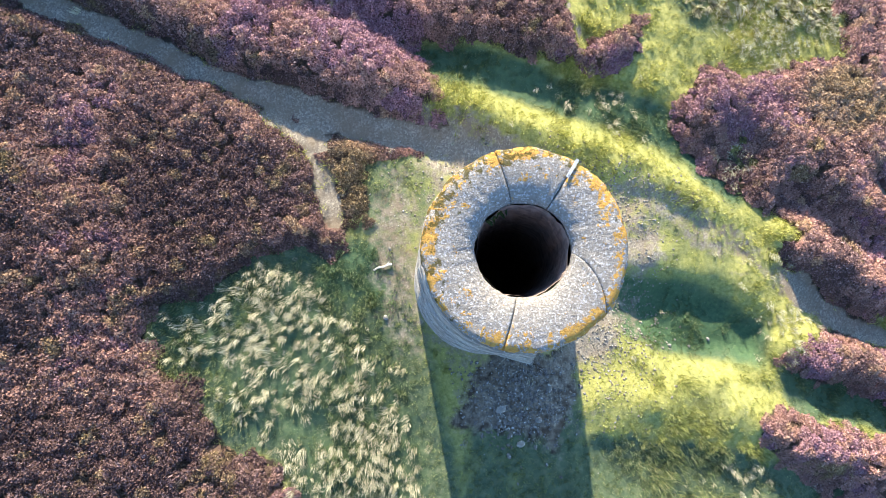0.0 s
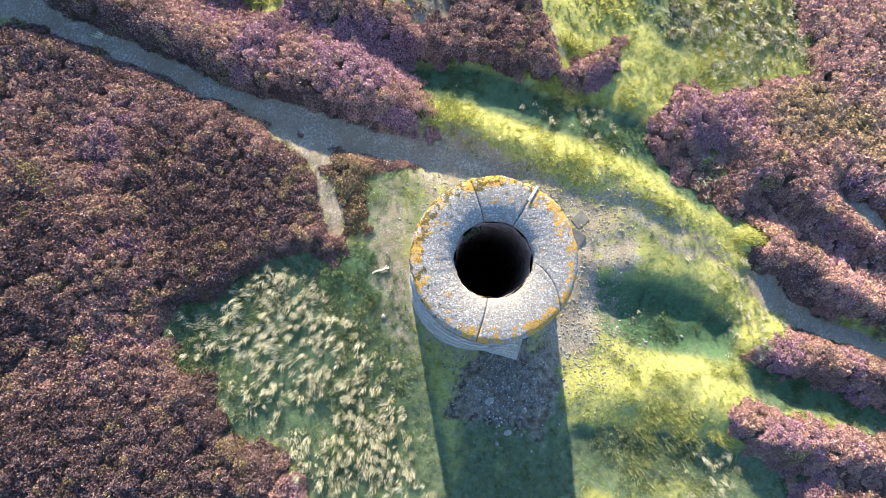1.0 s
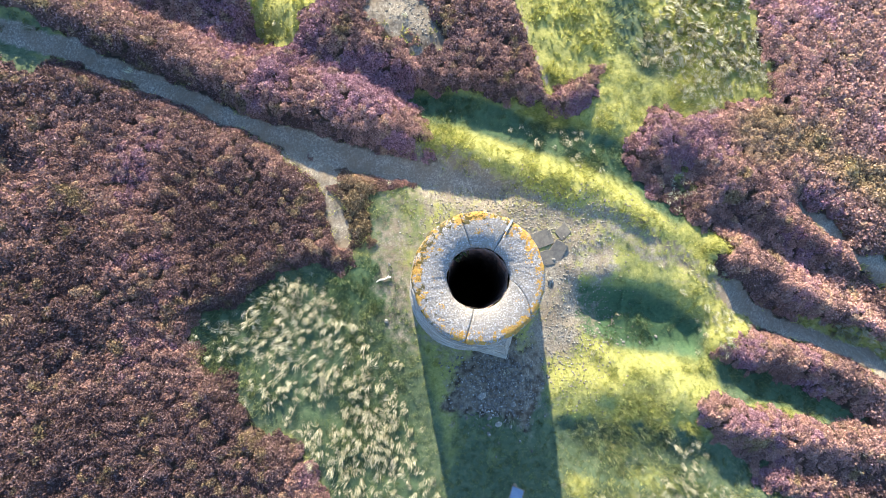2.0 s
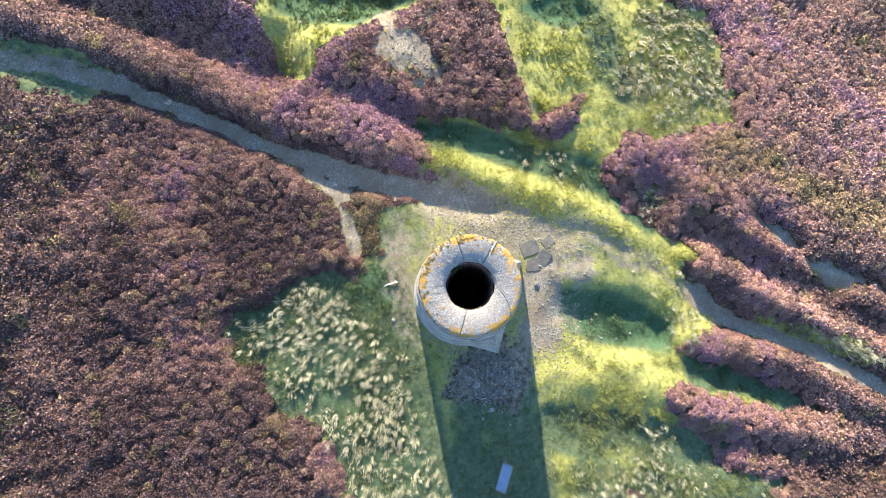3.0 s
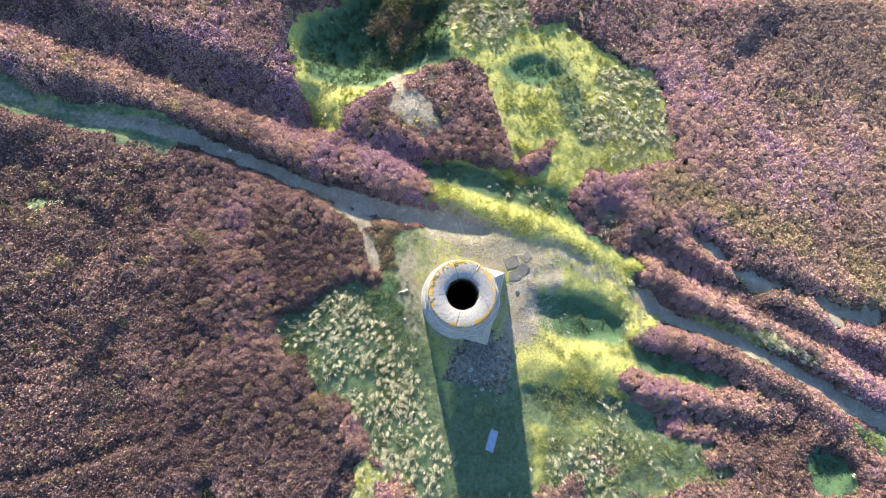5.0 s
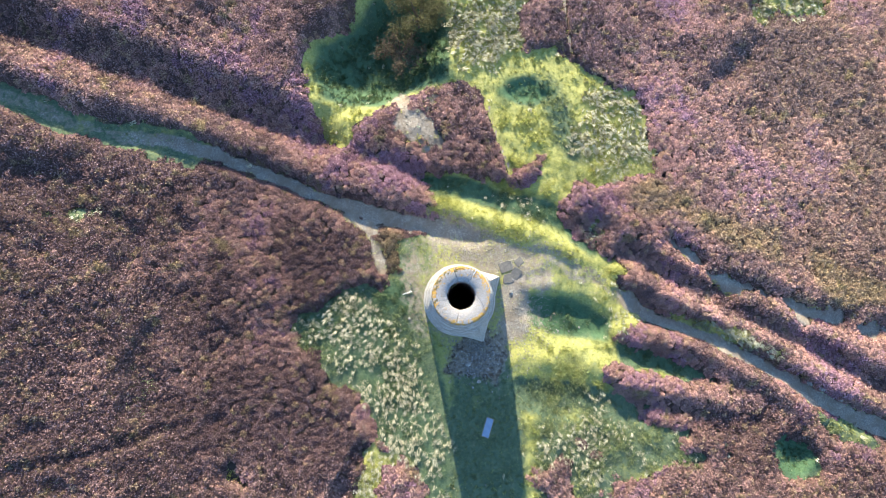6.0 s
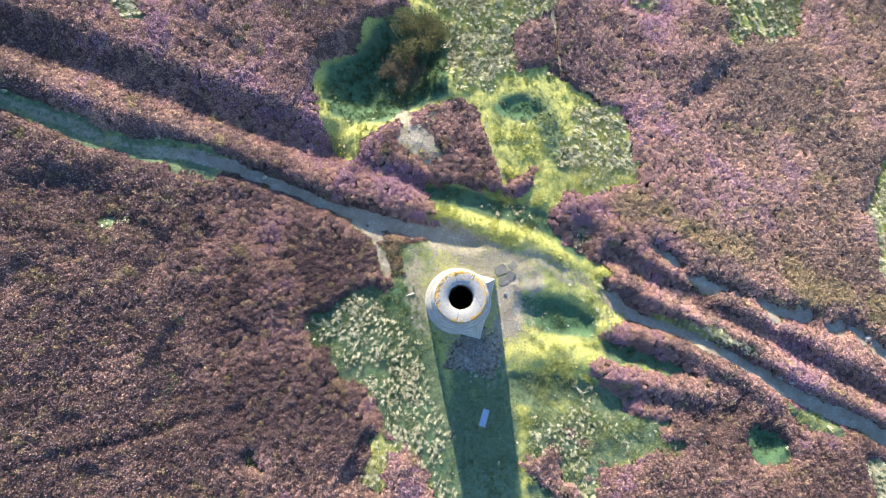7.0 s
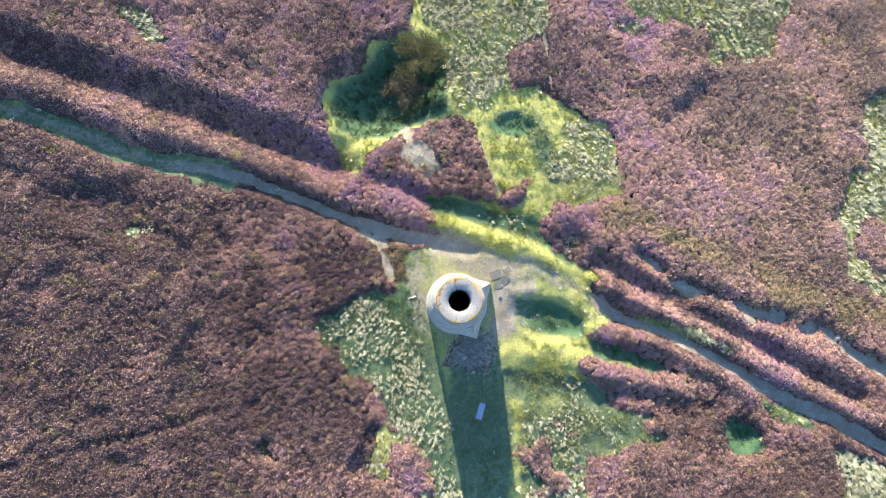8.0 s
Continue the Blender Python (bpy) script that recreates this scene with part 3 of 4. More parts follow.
def read(field, x, y):
    u, v = np.clip((x - CX[0]) / CHART, 0, len(CX) - 1.001), np.clip((y - CY[0]) / CHART, 0, len(CY) - 1.001)
    i, j = u.astype(np.int32), v.astype(np.int32)
    u, v = u - i, v - j
    return (field[j, i] * (1 - u) + field[j, i + 1] * u) * (1 - v) + (field[j + 1, i] * (1 - u) + field[j + 1, i + 1] * u) * v


MX, MY = [q.ravel() for q in np.meshgrid(CX, CY)]
F_BARE, F_GRASS, F_STRAW, F_HEATHER = [chart(q) for q in covers(MX, MY)]
F_GROUND, F_LUSH_SHADE, F_DRY_LIT = chart(terrain(MX, MY)), chart(lush_shading(MX, MY)), chart(sunlit_dryness(MX, MY, F_STRAW.ravel()))
F_BLOOM, F_TINT, F_OLIVE = chart(bloom(MX, MY)), chart(tint(MX, MY)), chart(olives(MX, MY))
F_DEPTH = F_HEATHER.copy()
for turn_ in range(3):
    for ax in (0, 1):
        F_DEPTH = sum(np.roll(F_DEPTH, k, ax) for k in range(-3, 4)) / 7
F_SWELL = chart(vnoise(MX, MY, 2.3, 41))
F_RAGGED = chart(0.6 * vnoise(MX, MY, 0.55, 42) + 0.4 * vnoise(MX, MY, 0.19, 43))
F_FRINGE = chart(np.minimum.reduce([MX + 29.0, 35.5 - MX, MY + 15.5, 24.5 - MY]))

CELL = 0.24


def bush_lumps(x, y):
    """Height of the heather's cushions, the way outwards from each one's middle, its middle, and two numbers for each cushion."""
    gi, gj = np.floor(x / CELL), np.floor(y / CELL)
    best = np.full(x.shape, 9.0)
    ci, cj = np.zeros_like(x), np.zeros_like(x)
    for di in (-1, 0, 1):
        for dj in (-1, 0, 1):
            i, j = gi + di, gj + dj
            dx, dy = x - (i + _hash(i, j, 31)) * CELL, y - (j + _hash(i, j, 32)) * CELL
            d = (dx * dx + dy * dy) / (0.7 + 0.6 * _hash(i, j, 33)) ** 2
            near = d < best
            best = np.where(near, d, best)
            ci, cj = np.where(near, i, ci), np.where(near, j, cj)
    mx, my = (ci + _hash(ci, cj, 31)) * CELL, (cj + _hash(ci, cj, 32)) * CELL
    num = _hash(ci, cj, 34)
    dome = np.sqrt(np.clip(1 - best / (0.80 * CELL) ** 2, 0.0, 1))
    return dome * (0.7 + 0.6 * num), x - mx, y - my, mx, my, num, _hash(ci, cj, 35)


def canopy(x, y):
    """Top of the heather above the ground where its cushion grows, with what bush_lumps tells."""
    dome, ox, oy, mx, my, num, kind = bush_lumps(x, y)
    grows = (read(F_HEATHER, mx, my) > 0.18 + 0.32 * num) & (read(F_BARE, x, y) < 0.6)
    top = (0.15 + 0.85 * step(0.38, 0.97, read(F_DEPTH, x, y))) * (0.09 + 0.16 * read(F_SWELL, x, y) + 0.13 * dome + 0.13 * read(F_RAGGED, x, y)) * step(-0.2, 1.2, read(F_FRINGE, x, y))
    return top, grows, dome, ox, oy, mx, my, num, kind


def mesh_from(name, verts, tris, tip, material):
    me = bpy.data.meshes.new(name)
    v = np.ascontiguousarray(verts, np.float32)
    t = np.ascontiguousarray(tris, np.int32)
    me.vertices.add(len(v))
    me.vertices.foreach_set("co", v.ravel())
    k = t.shape[1]
    me.loops.add(t.size)
    me.loops.foreach_set("vertex_index", t.ravel())
    me.polygons.add(len(t))
    me.polygons.foreach_set("loop_start", np.arange(0, t.size, k, dtype=np.int32))
    me.polygons.foreach_set("loop_total", np.full(len(t), k, np.int32))
    for key, values in (tip or {}).items():
        at = me.attributes.new(key, 'FLOAT', 'POINT')
        at.data.foreach_set("value", np.ascontiguousarray(values, np.float32))
    me.materials.append(material)
    me.update()
    me.validate()
    return me


def grid_faces(nx, ny):
    a = (np.arange(ny - 1)[:, None] * nx + np.arange(nx - 1)[None]).ravel()
    return np.stack([a, a + 1, a + nx + 1, a + nx], 1)


# ---------------------------------------------------------------- ground, one sheet to the horizon
def spread(lo, hi, fine):
    mid = np.arange(lo, hi, fine)
    far = np.cumsum(fine * 1.25 ** np.arange(1, 42))
    far = far[far < 2600]
    return np.concatenate([lo - far[::-1], mid, hi + far])


gx, gy = spread(-28, 34, 0.16), spread(-15, 24, 0.16)
XX, YY = [a.ravel() for a in np.meshgrid(gx, gy)]
moor = np.maximum.reduce([step(33.6, 34.6, XX), step(-27.6, -28.6, XX), step(23.1, 24.1, YY), step(-14.1, -15.1, YY)])
charted = step(34.4, 32.5, np.abs(XX - 3.5)) * step(22.4, 20.5, np.abs(YY - 4.5))
ground_mesh = mesh_from("ground", np.stack([XX, YY, terrain(XX, YY)], 1), grid_faces(len(gx), len(gy)), {"bare": read(F_BARE, XX, YY) * charted, "grass": read(F_GRASS, XX, YY) * charted, "dry_lit": read(F_DRY_LIT, XX, YY), "lush_shade": read(F_LUSH_SHADE, XX, YY), "moor": moor}, M_GROUND)
ground_mesh.polygons.foreach_set("use_smooth", np.ones(len(ground_mesh.polygons), bool))
ground = tagged(new("ground", ground_mesh), "peaty moorland hillside with turf, gravel paths and hollows", "ground", kind="structure")


# ---------------------------------------------------------------- heather
AREA = (-29.0, 35.5, -15.5, 24.5)
NEAR = (-13.0, 13.0, -7.5, 9.5)


def scatter(box, density):
    n = int((box[1] - box[0]) * (box[3] - box[2]) * density)
    return RNG.uniform(box[0], box[1], n), RNG.uniform(box[2], box[3], n)


def in_box(x, y, b):
    return (x > b[0]) & (x < b[1]) & (y > b[2]) & (y < b[3])


def petals(x, y, width, length, loose):
    """Small flakes of flower and leaf that clothe the cushions."""
    top, grows, dome, ox, oy, mx, my, num, kind = canopy(x, y)
    x, y, top, dome, ox, oy, mx, my, num, kind = [q[grows] for q in (x, y, top, dome, ox, oy, mx, my, num, kind)]
    n = len(x)
    up = np.stack([ox * 3.4 + RNG.normal(0, loose, n), oy * 3.4 + RNG.normal(0, loose, n), np.ones(n)], 1)
    up /= np.linalg.norm(up, axis=1)[:, None]
    a = RNG.uniform(0, 2 * np.pi, n)
    u = np.stack([np.cos(a), np.sin(a), np.zeros(n)], 1)
    v = np.cross(up, u)
    v /= np.linalg.norm(v, axis=1)[:, None]
    u = np.cross(v, up)
    size = RNG.uniform(0.6, 1.35, n)[:, None]
    base = np.stack([x, y, read(F_GROUND, x, y) + top * RNG.uniform(0.82, 1.14, n)], 1)
    p = np.stack([base - u * width * size, base + u * width * size, base + (v + 0.45 * up) * length * size], 1)
    # tip follows the dome, so gap shade is painted into the flakes
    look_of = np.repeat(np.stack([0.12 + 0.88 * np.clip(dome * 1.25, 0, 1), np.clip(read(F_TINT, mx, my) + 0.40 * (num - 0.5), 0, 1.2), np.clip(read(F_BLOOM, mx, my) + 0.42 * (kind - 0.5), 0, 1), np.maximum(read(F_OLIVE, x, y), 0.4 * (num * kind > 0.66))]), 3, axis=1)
    return p.reshape(-1, 3), np.arange(3 * n).reshape(-1, 3), look_of


def build_heather():
    vs, ts, looks, at = [], [], [], 0
    for box, density, width, length, loose in (((-15, 15, -9.5, 11.5), 2400, 0.021, 0.044, 0.66), (AREA, 580, 0.037, 0.064, 0.48)):
        x, y = scatter(box, density)
        blur = RNG.normal(0, 0.9, (2, len(x)))
        keep = (in_box(x + blur[0], y + blur[1], NEAR) == (box is not AREA)) & (read(F_HEATHER, x, y) > 0.02)
        v, t, q = petals(x[keep], y[keep], width, length, loose)
        vs.append(v), ts.append(t + at), looks.append(q)
        at += len(v)
    # the leafy mass beneath the flowers
    cx, cy = np.arange(AREA[0], AREA[1], 0.13), np.arange(AREA[2], AREA[3], 0.13)
    X, Y = [q.ravel() for q in np.meshgrid(cx, cy)]
    top, grows, dome, ox, oy, mx, my, num, kind = canopy(X, Y)
    Z = read(F_GROUND, X, Y) + np.where(grows, top * 0.80 - 0.03, -0.12)
    f = grid_faces(len(cx), len(cy))
    f = f[grows[f].any(1)]
    used, inv = np.unique(f, return_inverse=True)
    f = inv.reshape(f.shape)
    # low tip values keep the mass dark, as painted shade between flakes
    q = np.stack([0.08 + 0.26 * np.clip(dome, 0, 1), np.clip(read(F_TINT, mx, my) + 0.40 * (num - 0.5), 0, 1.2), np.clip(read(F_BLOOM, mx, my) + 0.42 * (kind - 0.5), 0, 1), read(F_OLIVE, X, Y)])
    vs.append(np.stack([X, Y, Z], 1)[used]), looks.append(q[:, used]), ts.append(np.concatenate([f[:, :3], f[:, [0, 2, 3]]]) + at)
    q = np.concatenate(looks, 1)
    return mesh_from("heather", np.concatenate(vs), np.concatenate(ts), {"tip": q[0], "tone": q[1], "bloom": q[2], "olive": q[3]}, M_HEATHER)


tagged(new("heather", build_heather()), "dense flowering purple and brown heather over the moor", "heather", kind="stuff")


# ---------------------------------------------------------------- grass
def blades(x, y, z, length, width, lean, up):
    """Curved blades of two tapering lengths; lean is the way of each blade's bend."""
    n = len(x)
    side = np.stack([-lean[:, 1], lean[:, 0], np.zeros(n)], 1) * width[:, None]
    foot = np.stack([x, y, z], 1)
    rise = np.zeros((n, 3))
    rise[:, 2] = up
    flat = np.concatenate([lean, np.zeros((n, 1))], 1)
    mid = foot + (rise * 0.75 + flat * 0.38) * length[:, None]
    end = foot + (rise * 0.85 + flat * 1.0) * length[:, None]
    v = np.stack([foot - side, foot + side, mid - side * 0.8, mid + side * 0.8, end], 1)
    i = np.arange(n)[:, None] * 5
    t = np.concatenate([i + np.array([[0, 1, 3]]), i + np.array([[0, 3, 2]]), i + np.array([[2, 3, 4]])])
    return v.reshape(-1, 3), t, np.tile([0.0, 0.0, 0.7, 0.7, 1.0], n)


def unit(a):
    return np.stack([np.cos(a), np.sin(a)], 1)


def spears(x, y, z, length, width, lean, foot_tip=0.15, across=False):
    """Single pointed blades."""
    n = len(x)
    a = np.arctan2(lean[:, 0], -lean[:, 1]) if across else RNG.uniform(0, np.pi, n)
    side = np.stack([np.cos(a), np.sin(a), np.zeros(n)], 1) * width[:, None]
    foot = np.stack([x, y, z], 1)
    end = foot + np.concatenate([lean, np.ones((n, 1))], 1) * length[:, None]
    v = np.stack([foot - side, foot + side, end], 1)
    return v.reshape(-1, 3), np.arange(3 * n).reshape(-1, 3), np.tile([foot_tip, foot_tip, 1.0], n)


def build_turf():
    """Short grass in small tufts, each leaning its own way."""
    parts = []
    for box, density, k, w in (((-10, 12, -9, 8), 110, 14, 0.008), (AREA, 36, 11, 0.018)):
        x, y = scatter(box, density)
        if box is AREA:
            keep = ~in_box(x, y, (-10, 12, -9, 8))
            x, y = x[keep], y[keep]
        rank = vnoise(x, y, 0.5, 51) * 0.6 + vnoise(x, y, 1.7, 53) * 0.6
        fringe = step(0.15, 0.45, read(F_DEPTH, x, y)) * step(0.97, 0.7, read(F_DEPTH, x, y)) * 0.7
        keep = (np.maximum(read(F_GRASS, x, y), fringe) * (1 - 0.95 * read(F_BARE, x, y)) * (1 - (0.4 if box is AREA else 0.2) * read(F_STRAW, x, y)) * (0.5 + 0.6 * rank) > RNG.uniform(0.15, 0.9, len(x))) & (np.hypot(x, y) > 2.0)
        x, y, rank = x[keep], y[keep], rank[keep]
        n = len(x)
        size = (0.06 + 0.14 * step(0.4, 0.9, rank) * step(2.2, 4.5, np.hypot(x - 0.8, (y + 3) * 0.5))) * RNG.uniform(0.6, 1.2, n)
        trod = step(-0.3, 0.6, oval(x, y, 4.6, 1.3, 3.8, 1.3, -24)) + step(-0.3, 0.6, oval(x, y, -1.6, 2.2, 1.8, 1.6))
        trod = trod + step(-11, -13, x) * step(1.2, 0.6, line_dist(x, y, PATH_NW))
        size = size * (1 - 0.6 * np.clip(trod, 0, 1)) * (1 - 0.3 * read(F_LUSH_SHADE, x, y)) + 0.16 * step(0.2, 0.8, inside(x, y, PIT))
        way = np.stack([RNG.normal(0.12, 0.28, n), RNG.normal(-0.15, 0.28, n)], 1)
        tone = RNG.uniform(0, 1, n)
        x, y, size, way, tone = [np.repeat(q, k, 0) for q in (x, y, size, way, tone)]
        n = len(x)
        a, r = RNG.uniform(0, 6.283, n), np.sqrt(RNG.uniform(0, 1, n)) * (0.05 + 0.25 * size)
        x, y = x + r * np.cos(a), y + r * np.sin(a)
        way = way + unit(a) * RNG.uniform(0.1, 0.6, n)[:, None]
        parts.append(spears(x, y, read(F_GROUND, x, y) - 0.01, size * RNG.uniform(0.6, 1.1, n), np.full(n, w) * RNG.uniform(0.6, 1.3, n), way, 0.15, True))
        parts[-1] += (np.repeat(read(F_DRY_LIT, x, y), 3), np.repeat(read(F_LUSH_SHADE, x, y), 3), np.repeat(tone, 3))
    return parts


def build_straw():
    """Tussocks of long bleached blades."""
    parts = []
    near = (-10, 13, -11, 8)
    for box, density, k, w in ((near, 46, 28, 0.008), (AREA, 62, 19, 0.022)):
        x, y = scatter(box, density)
        if box is AREA:
            keep = ~in_box(x, y, near)
            x, y = x[keep], y[keep]
        clump = vnoise(x, y, 0.7, 62) * 0.7 + vnoise(x, y, 1.9, 63) * 0.5
        keep = ((read(F_STRAW, x, y) * (1 - read(F_BARE, x, y)) * (0.05 + 1.25 * clump) > RNG.uniform(0.25, 0.9, len(x))) | (RNG.uniform(0, 1, len(x)) < 0.004)) & (np.hypot(x, y) > 2.4)
        x, y = x[keep], y[keep]
        m = len(x)
        n = m * k
        way = np.repeat(-1.9 + 1.6 * (vnoise(x, y, 2.2, 61) - 0.5) + RNG.normal(0, 0.7, m), k)
        bend = np.repeat(RNG.uniform(0.15, 0.5, m), k)[:, None]
        size = np.repeat(RNG.uniform(0.20, 0.48, m), k) * RNG.uniform(0.5, 1.1, n)
        tone = np.repeat(RNG.uniform(0, 1, m), k)
        a = RNG.uniform(0, 6.283, n)
        r = np.repeat(RNG.uniform(0.04, 0.10, m), k) * np.sqrt(RNG.uniform(0, 1, n))
        X, Y = np.repeat(x, k) + r * np.cos(a), np.repeat(y, k) + r * np.sin(a)
        lean = unit(way) * bend + unit(a) * RNG.uniform(0.0, 0.22, n)[:, None]
        if box is near:
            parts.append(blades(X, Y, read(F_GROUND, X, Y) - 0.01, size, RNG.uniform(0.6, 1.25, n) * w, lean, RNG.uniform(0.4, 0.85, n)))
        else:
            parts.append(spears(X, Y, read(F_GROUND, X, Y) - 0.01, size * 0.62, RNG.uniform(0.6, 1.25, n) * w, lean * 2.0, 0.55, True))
        c = 5 if box is near else 3
        parts[-1] += (np.zeros(n * c), np.zeros(n * c), np.repeat(tone, c))
    return parts


def join_parts(name, parts, material):
    at, ts = 0, []
    for p in parts:
        ts.append(p[1] + at)
        at += len(p[0])
    keys = {"tip": np.concatenate([p[2] for p in parts])}
    if len(parts[0]) > 3:
        keys["dry_lit"] = np.concatenate([p[3] for p in parts])
        keys["lush_shade"] = np.concatenate([p[4] for p in parts])
        keys["tone"] = np.concatenate([p[5] for p in parts])
    return mesh_from(name, np.concatenate([p[0] for p in parts]), np.concatenate(ts), keys, material)


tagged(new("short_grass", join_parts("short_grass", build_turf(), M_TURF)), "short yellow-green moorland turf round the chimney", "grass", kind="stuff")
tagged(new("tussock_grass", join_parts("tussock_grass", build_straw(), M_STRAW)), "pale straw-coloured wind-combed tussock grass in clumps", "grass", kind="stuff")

# ---------------------------------------------------------------- chimney
HEIGHT, R_BASE, R_TOP, R_FLUE = 9.70, 1.87, 1.055, 0.485
FACE_TURN, CORNER, SPUR_TOP = radians(-16.0), 2.47, 6.4
CAP_T = 0.22


def cone(z):
    return R_BASE + (R_TOP - R_BASE) * z / HEIGHT


def section(a, z):
    """Radius of the stack: round, with two square corners on the downhill face that die out upwards."""
    r = cone(z)
    if z < SPUR_TOP:
        far = CORNER + (cone(SPUR_TOP) - CORNER) * max(z, 0) / SPUR_TOP
        u = (a - FACE_TURN + math.pi) % (2 * math.pi) - math.pi
        half = far * math.sqrt(0.5)
        if abs(u) < math.pi / 2:
            r = max(r, min(half / max(math.cos(u), 1e-6), half / max(abs(math.sin(u)), 1e-6)))
    return r


def part(name, bm, material, parent, label="", smooth=False):
    me = bpy.data.meshes.new(name)
    bm.to_mesh(me)
    bm.free()
    return part_of(name, me, material, parent, label, smooth)


def part_of(name, me, material, parent, label="", smooth=False):
    if not me.materials:
        me.materials.append(material)
    if smooth:
        me.polygons.foreach_set("use_smooth", np.ones(len(me.polygons), bool))
    ob = new(name, me)
    ob.parent = parent
    if label:
        tagged(ob, label)
    return ob


def empty(name, m=None):
    ob = new(name)
    ob.empty_display_size = 0.2
    if m is not None:
        ob.matrix_world = m
    return ob


def stone_block(bm, a0, a1, z0, z1, out, rough=0.012, depth=0.22):
    """One dressed stone of the stack between two angles and two heights."""
    vs = []
    for z in (z0, z1):
        for a in (a0, a1):
            for inner in (0, 1):
                r = section(a, z) + (out if not inner else -depth) + (random.uniform(-rough, rough) if not inner else 0)
                vs.append(bm.verts.new((r * math.cos(a), r * math.sin(a), z)))
    b0o, b0i, b1o, b1i, t0o, t0i, t1o, t1i = vs
    am = (a0 + a1) / 2
    mid = [bm.verts.new((section(am, z) * math.cos(am) + (out + rough * 0.7) * math.cos(am), section(am, z) * math.sin(am) + (out + rough * 0.7) * math.sin(am), z)) for z in (z0, z1)]
    for f in ((b0o, mid[0], mid[1], t0o), (mid[0], b1o, t1o, mid[1]), (t0o, mid[1], t1o, t1i, t0i), (b0i, b1i, b1o, mid[0], b0o), (b0o, t0o, t0i, b0i), (b1i, t1i, t1o, b1o)):
        bm.faces.new(f)


chimney = tagged(empty("chimney"), "tall tapering round pale stone chimney with lichened open top", "chimney")
# backing wall and flue
bm = bmesh.new()
N = 72
rings = []
for k in range(31):
    z = -0.6 + (HEIGHT + 0.55) * k / 30
    rings.append([bm.verts.new(((section(2 * math.pi * i / N, z) - 0.05) * math.cos(2 * math.pi * i / N), (section(2 * math.pi * i / N, z) - 0.05) * math.sin(2 * math.pi * i / N), z)) for i in range(N)])
for lo, hi in zip(rings, rings[1:]):
    for i in range(N):
        bm.faces.new((lo[i], lo[(i + 1) % N], hi[(i + 1) % N], hi[i]))
inner = [bm.verts.new(((R_FLUE + 0.16) * math.cos(2 * math.pi * i / N), (R_FLUE + 0.16) * math.sin(2 * math.pi * i / N), HEIGHT - 0.05)) for i in range(N)]
for i in range(N):
    bm.faces.new((rings[-1][i], rings[-1][(i + 1) % N], inner[(i + 1) % N], inner[i]))
part("mortar_core", bm, M_MORTAR, chimney)
# courses of stone
z, courses = -0.55, []
while z < HEIGHT - 0.09:
    h = min(random.uniform(0.13, 0.20), HEIGHT - z)
    courses.append((z, z + h))
    z += h
courses[-1] = (courses[-1][0], HEIGHT)
rest = bmesh.new()
TOP_COURSES = 13
corner_a = [FACE_TURN - math.pi / 4, FACE_TURN + math.pi / 4]
for k, (z0, z1) in enumerate(courses[:-TOP_COURSES]):
    a = random.uniform(0, 0.2)
    cuts = [a]
    while cuts[-1] < a + 2 * math.pi - 0.12:
        cuts.append(cuts[-1] + random.uniform(0.24, 0.46) / cone(z0))
    cuts[-1] = a + 2 * math.pi
    if z0 < SPUR_TOP:
        for c in corner_a:
            c = (c - a) % (2 * math.pi) + a
            cuts = [q for q in cuts if abs(q - c) > 0.07 or q in (cuts[0], cuts[-1])] + [c]
        cuts.sort()
    for a0, a1 in zip(cuts, cuts[1:]):
        stone_block(rest, a0 + 0.004, a1 - 0.004, z0 + 0.006, z1 - 0.006, random.uniform(-0.012, 0.02))
tagged(part("masonry", rest, M_STONE_REST, chimney, "coursed pale gritstone blocks of the shaft"), kind="stuff")
# open flue with its own rough lining
bm = bmesh.new()
NF = 72
rings = []
for k in range(41):
    z = -0.6 + (HEIGHT + 0.6) * k / 40
    rings.append([bm.verts.new((q * math.cos(2 * math.pi * i / NF), q * math.sin(2 * math.pi * i / NF), z)) for i in range(NF) for q in [R_FLUE + random.uniform(-0.006, 0.012) + 0.012 * math.sin(5 * k) * math.sin(i * 0.7 + k)]])
for lo, hi in zip(rings, rings[1:]):
    for i in range(NF):
        bm.faces.new((lo[i], hi[i], hi[(i + 1) % NF], lo[(i + 1) % NF]))
bm.faces.new(rings[0])
part("flue", bm, M_SOOT, chimney, "soot-blackened stone flue")

# capstones: four slabs, dished towards the hole
JOINTS = [(radians(-4), radians(-41)), (radians(59), radians(58)), (radians(103), radians(106)), (radians(261), radians(257)), (radians(356), radians(319))]


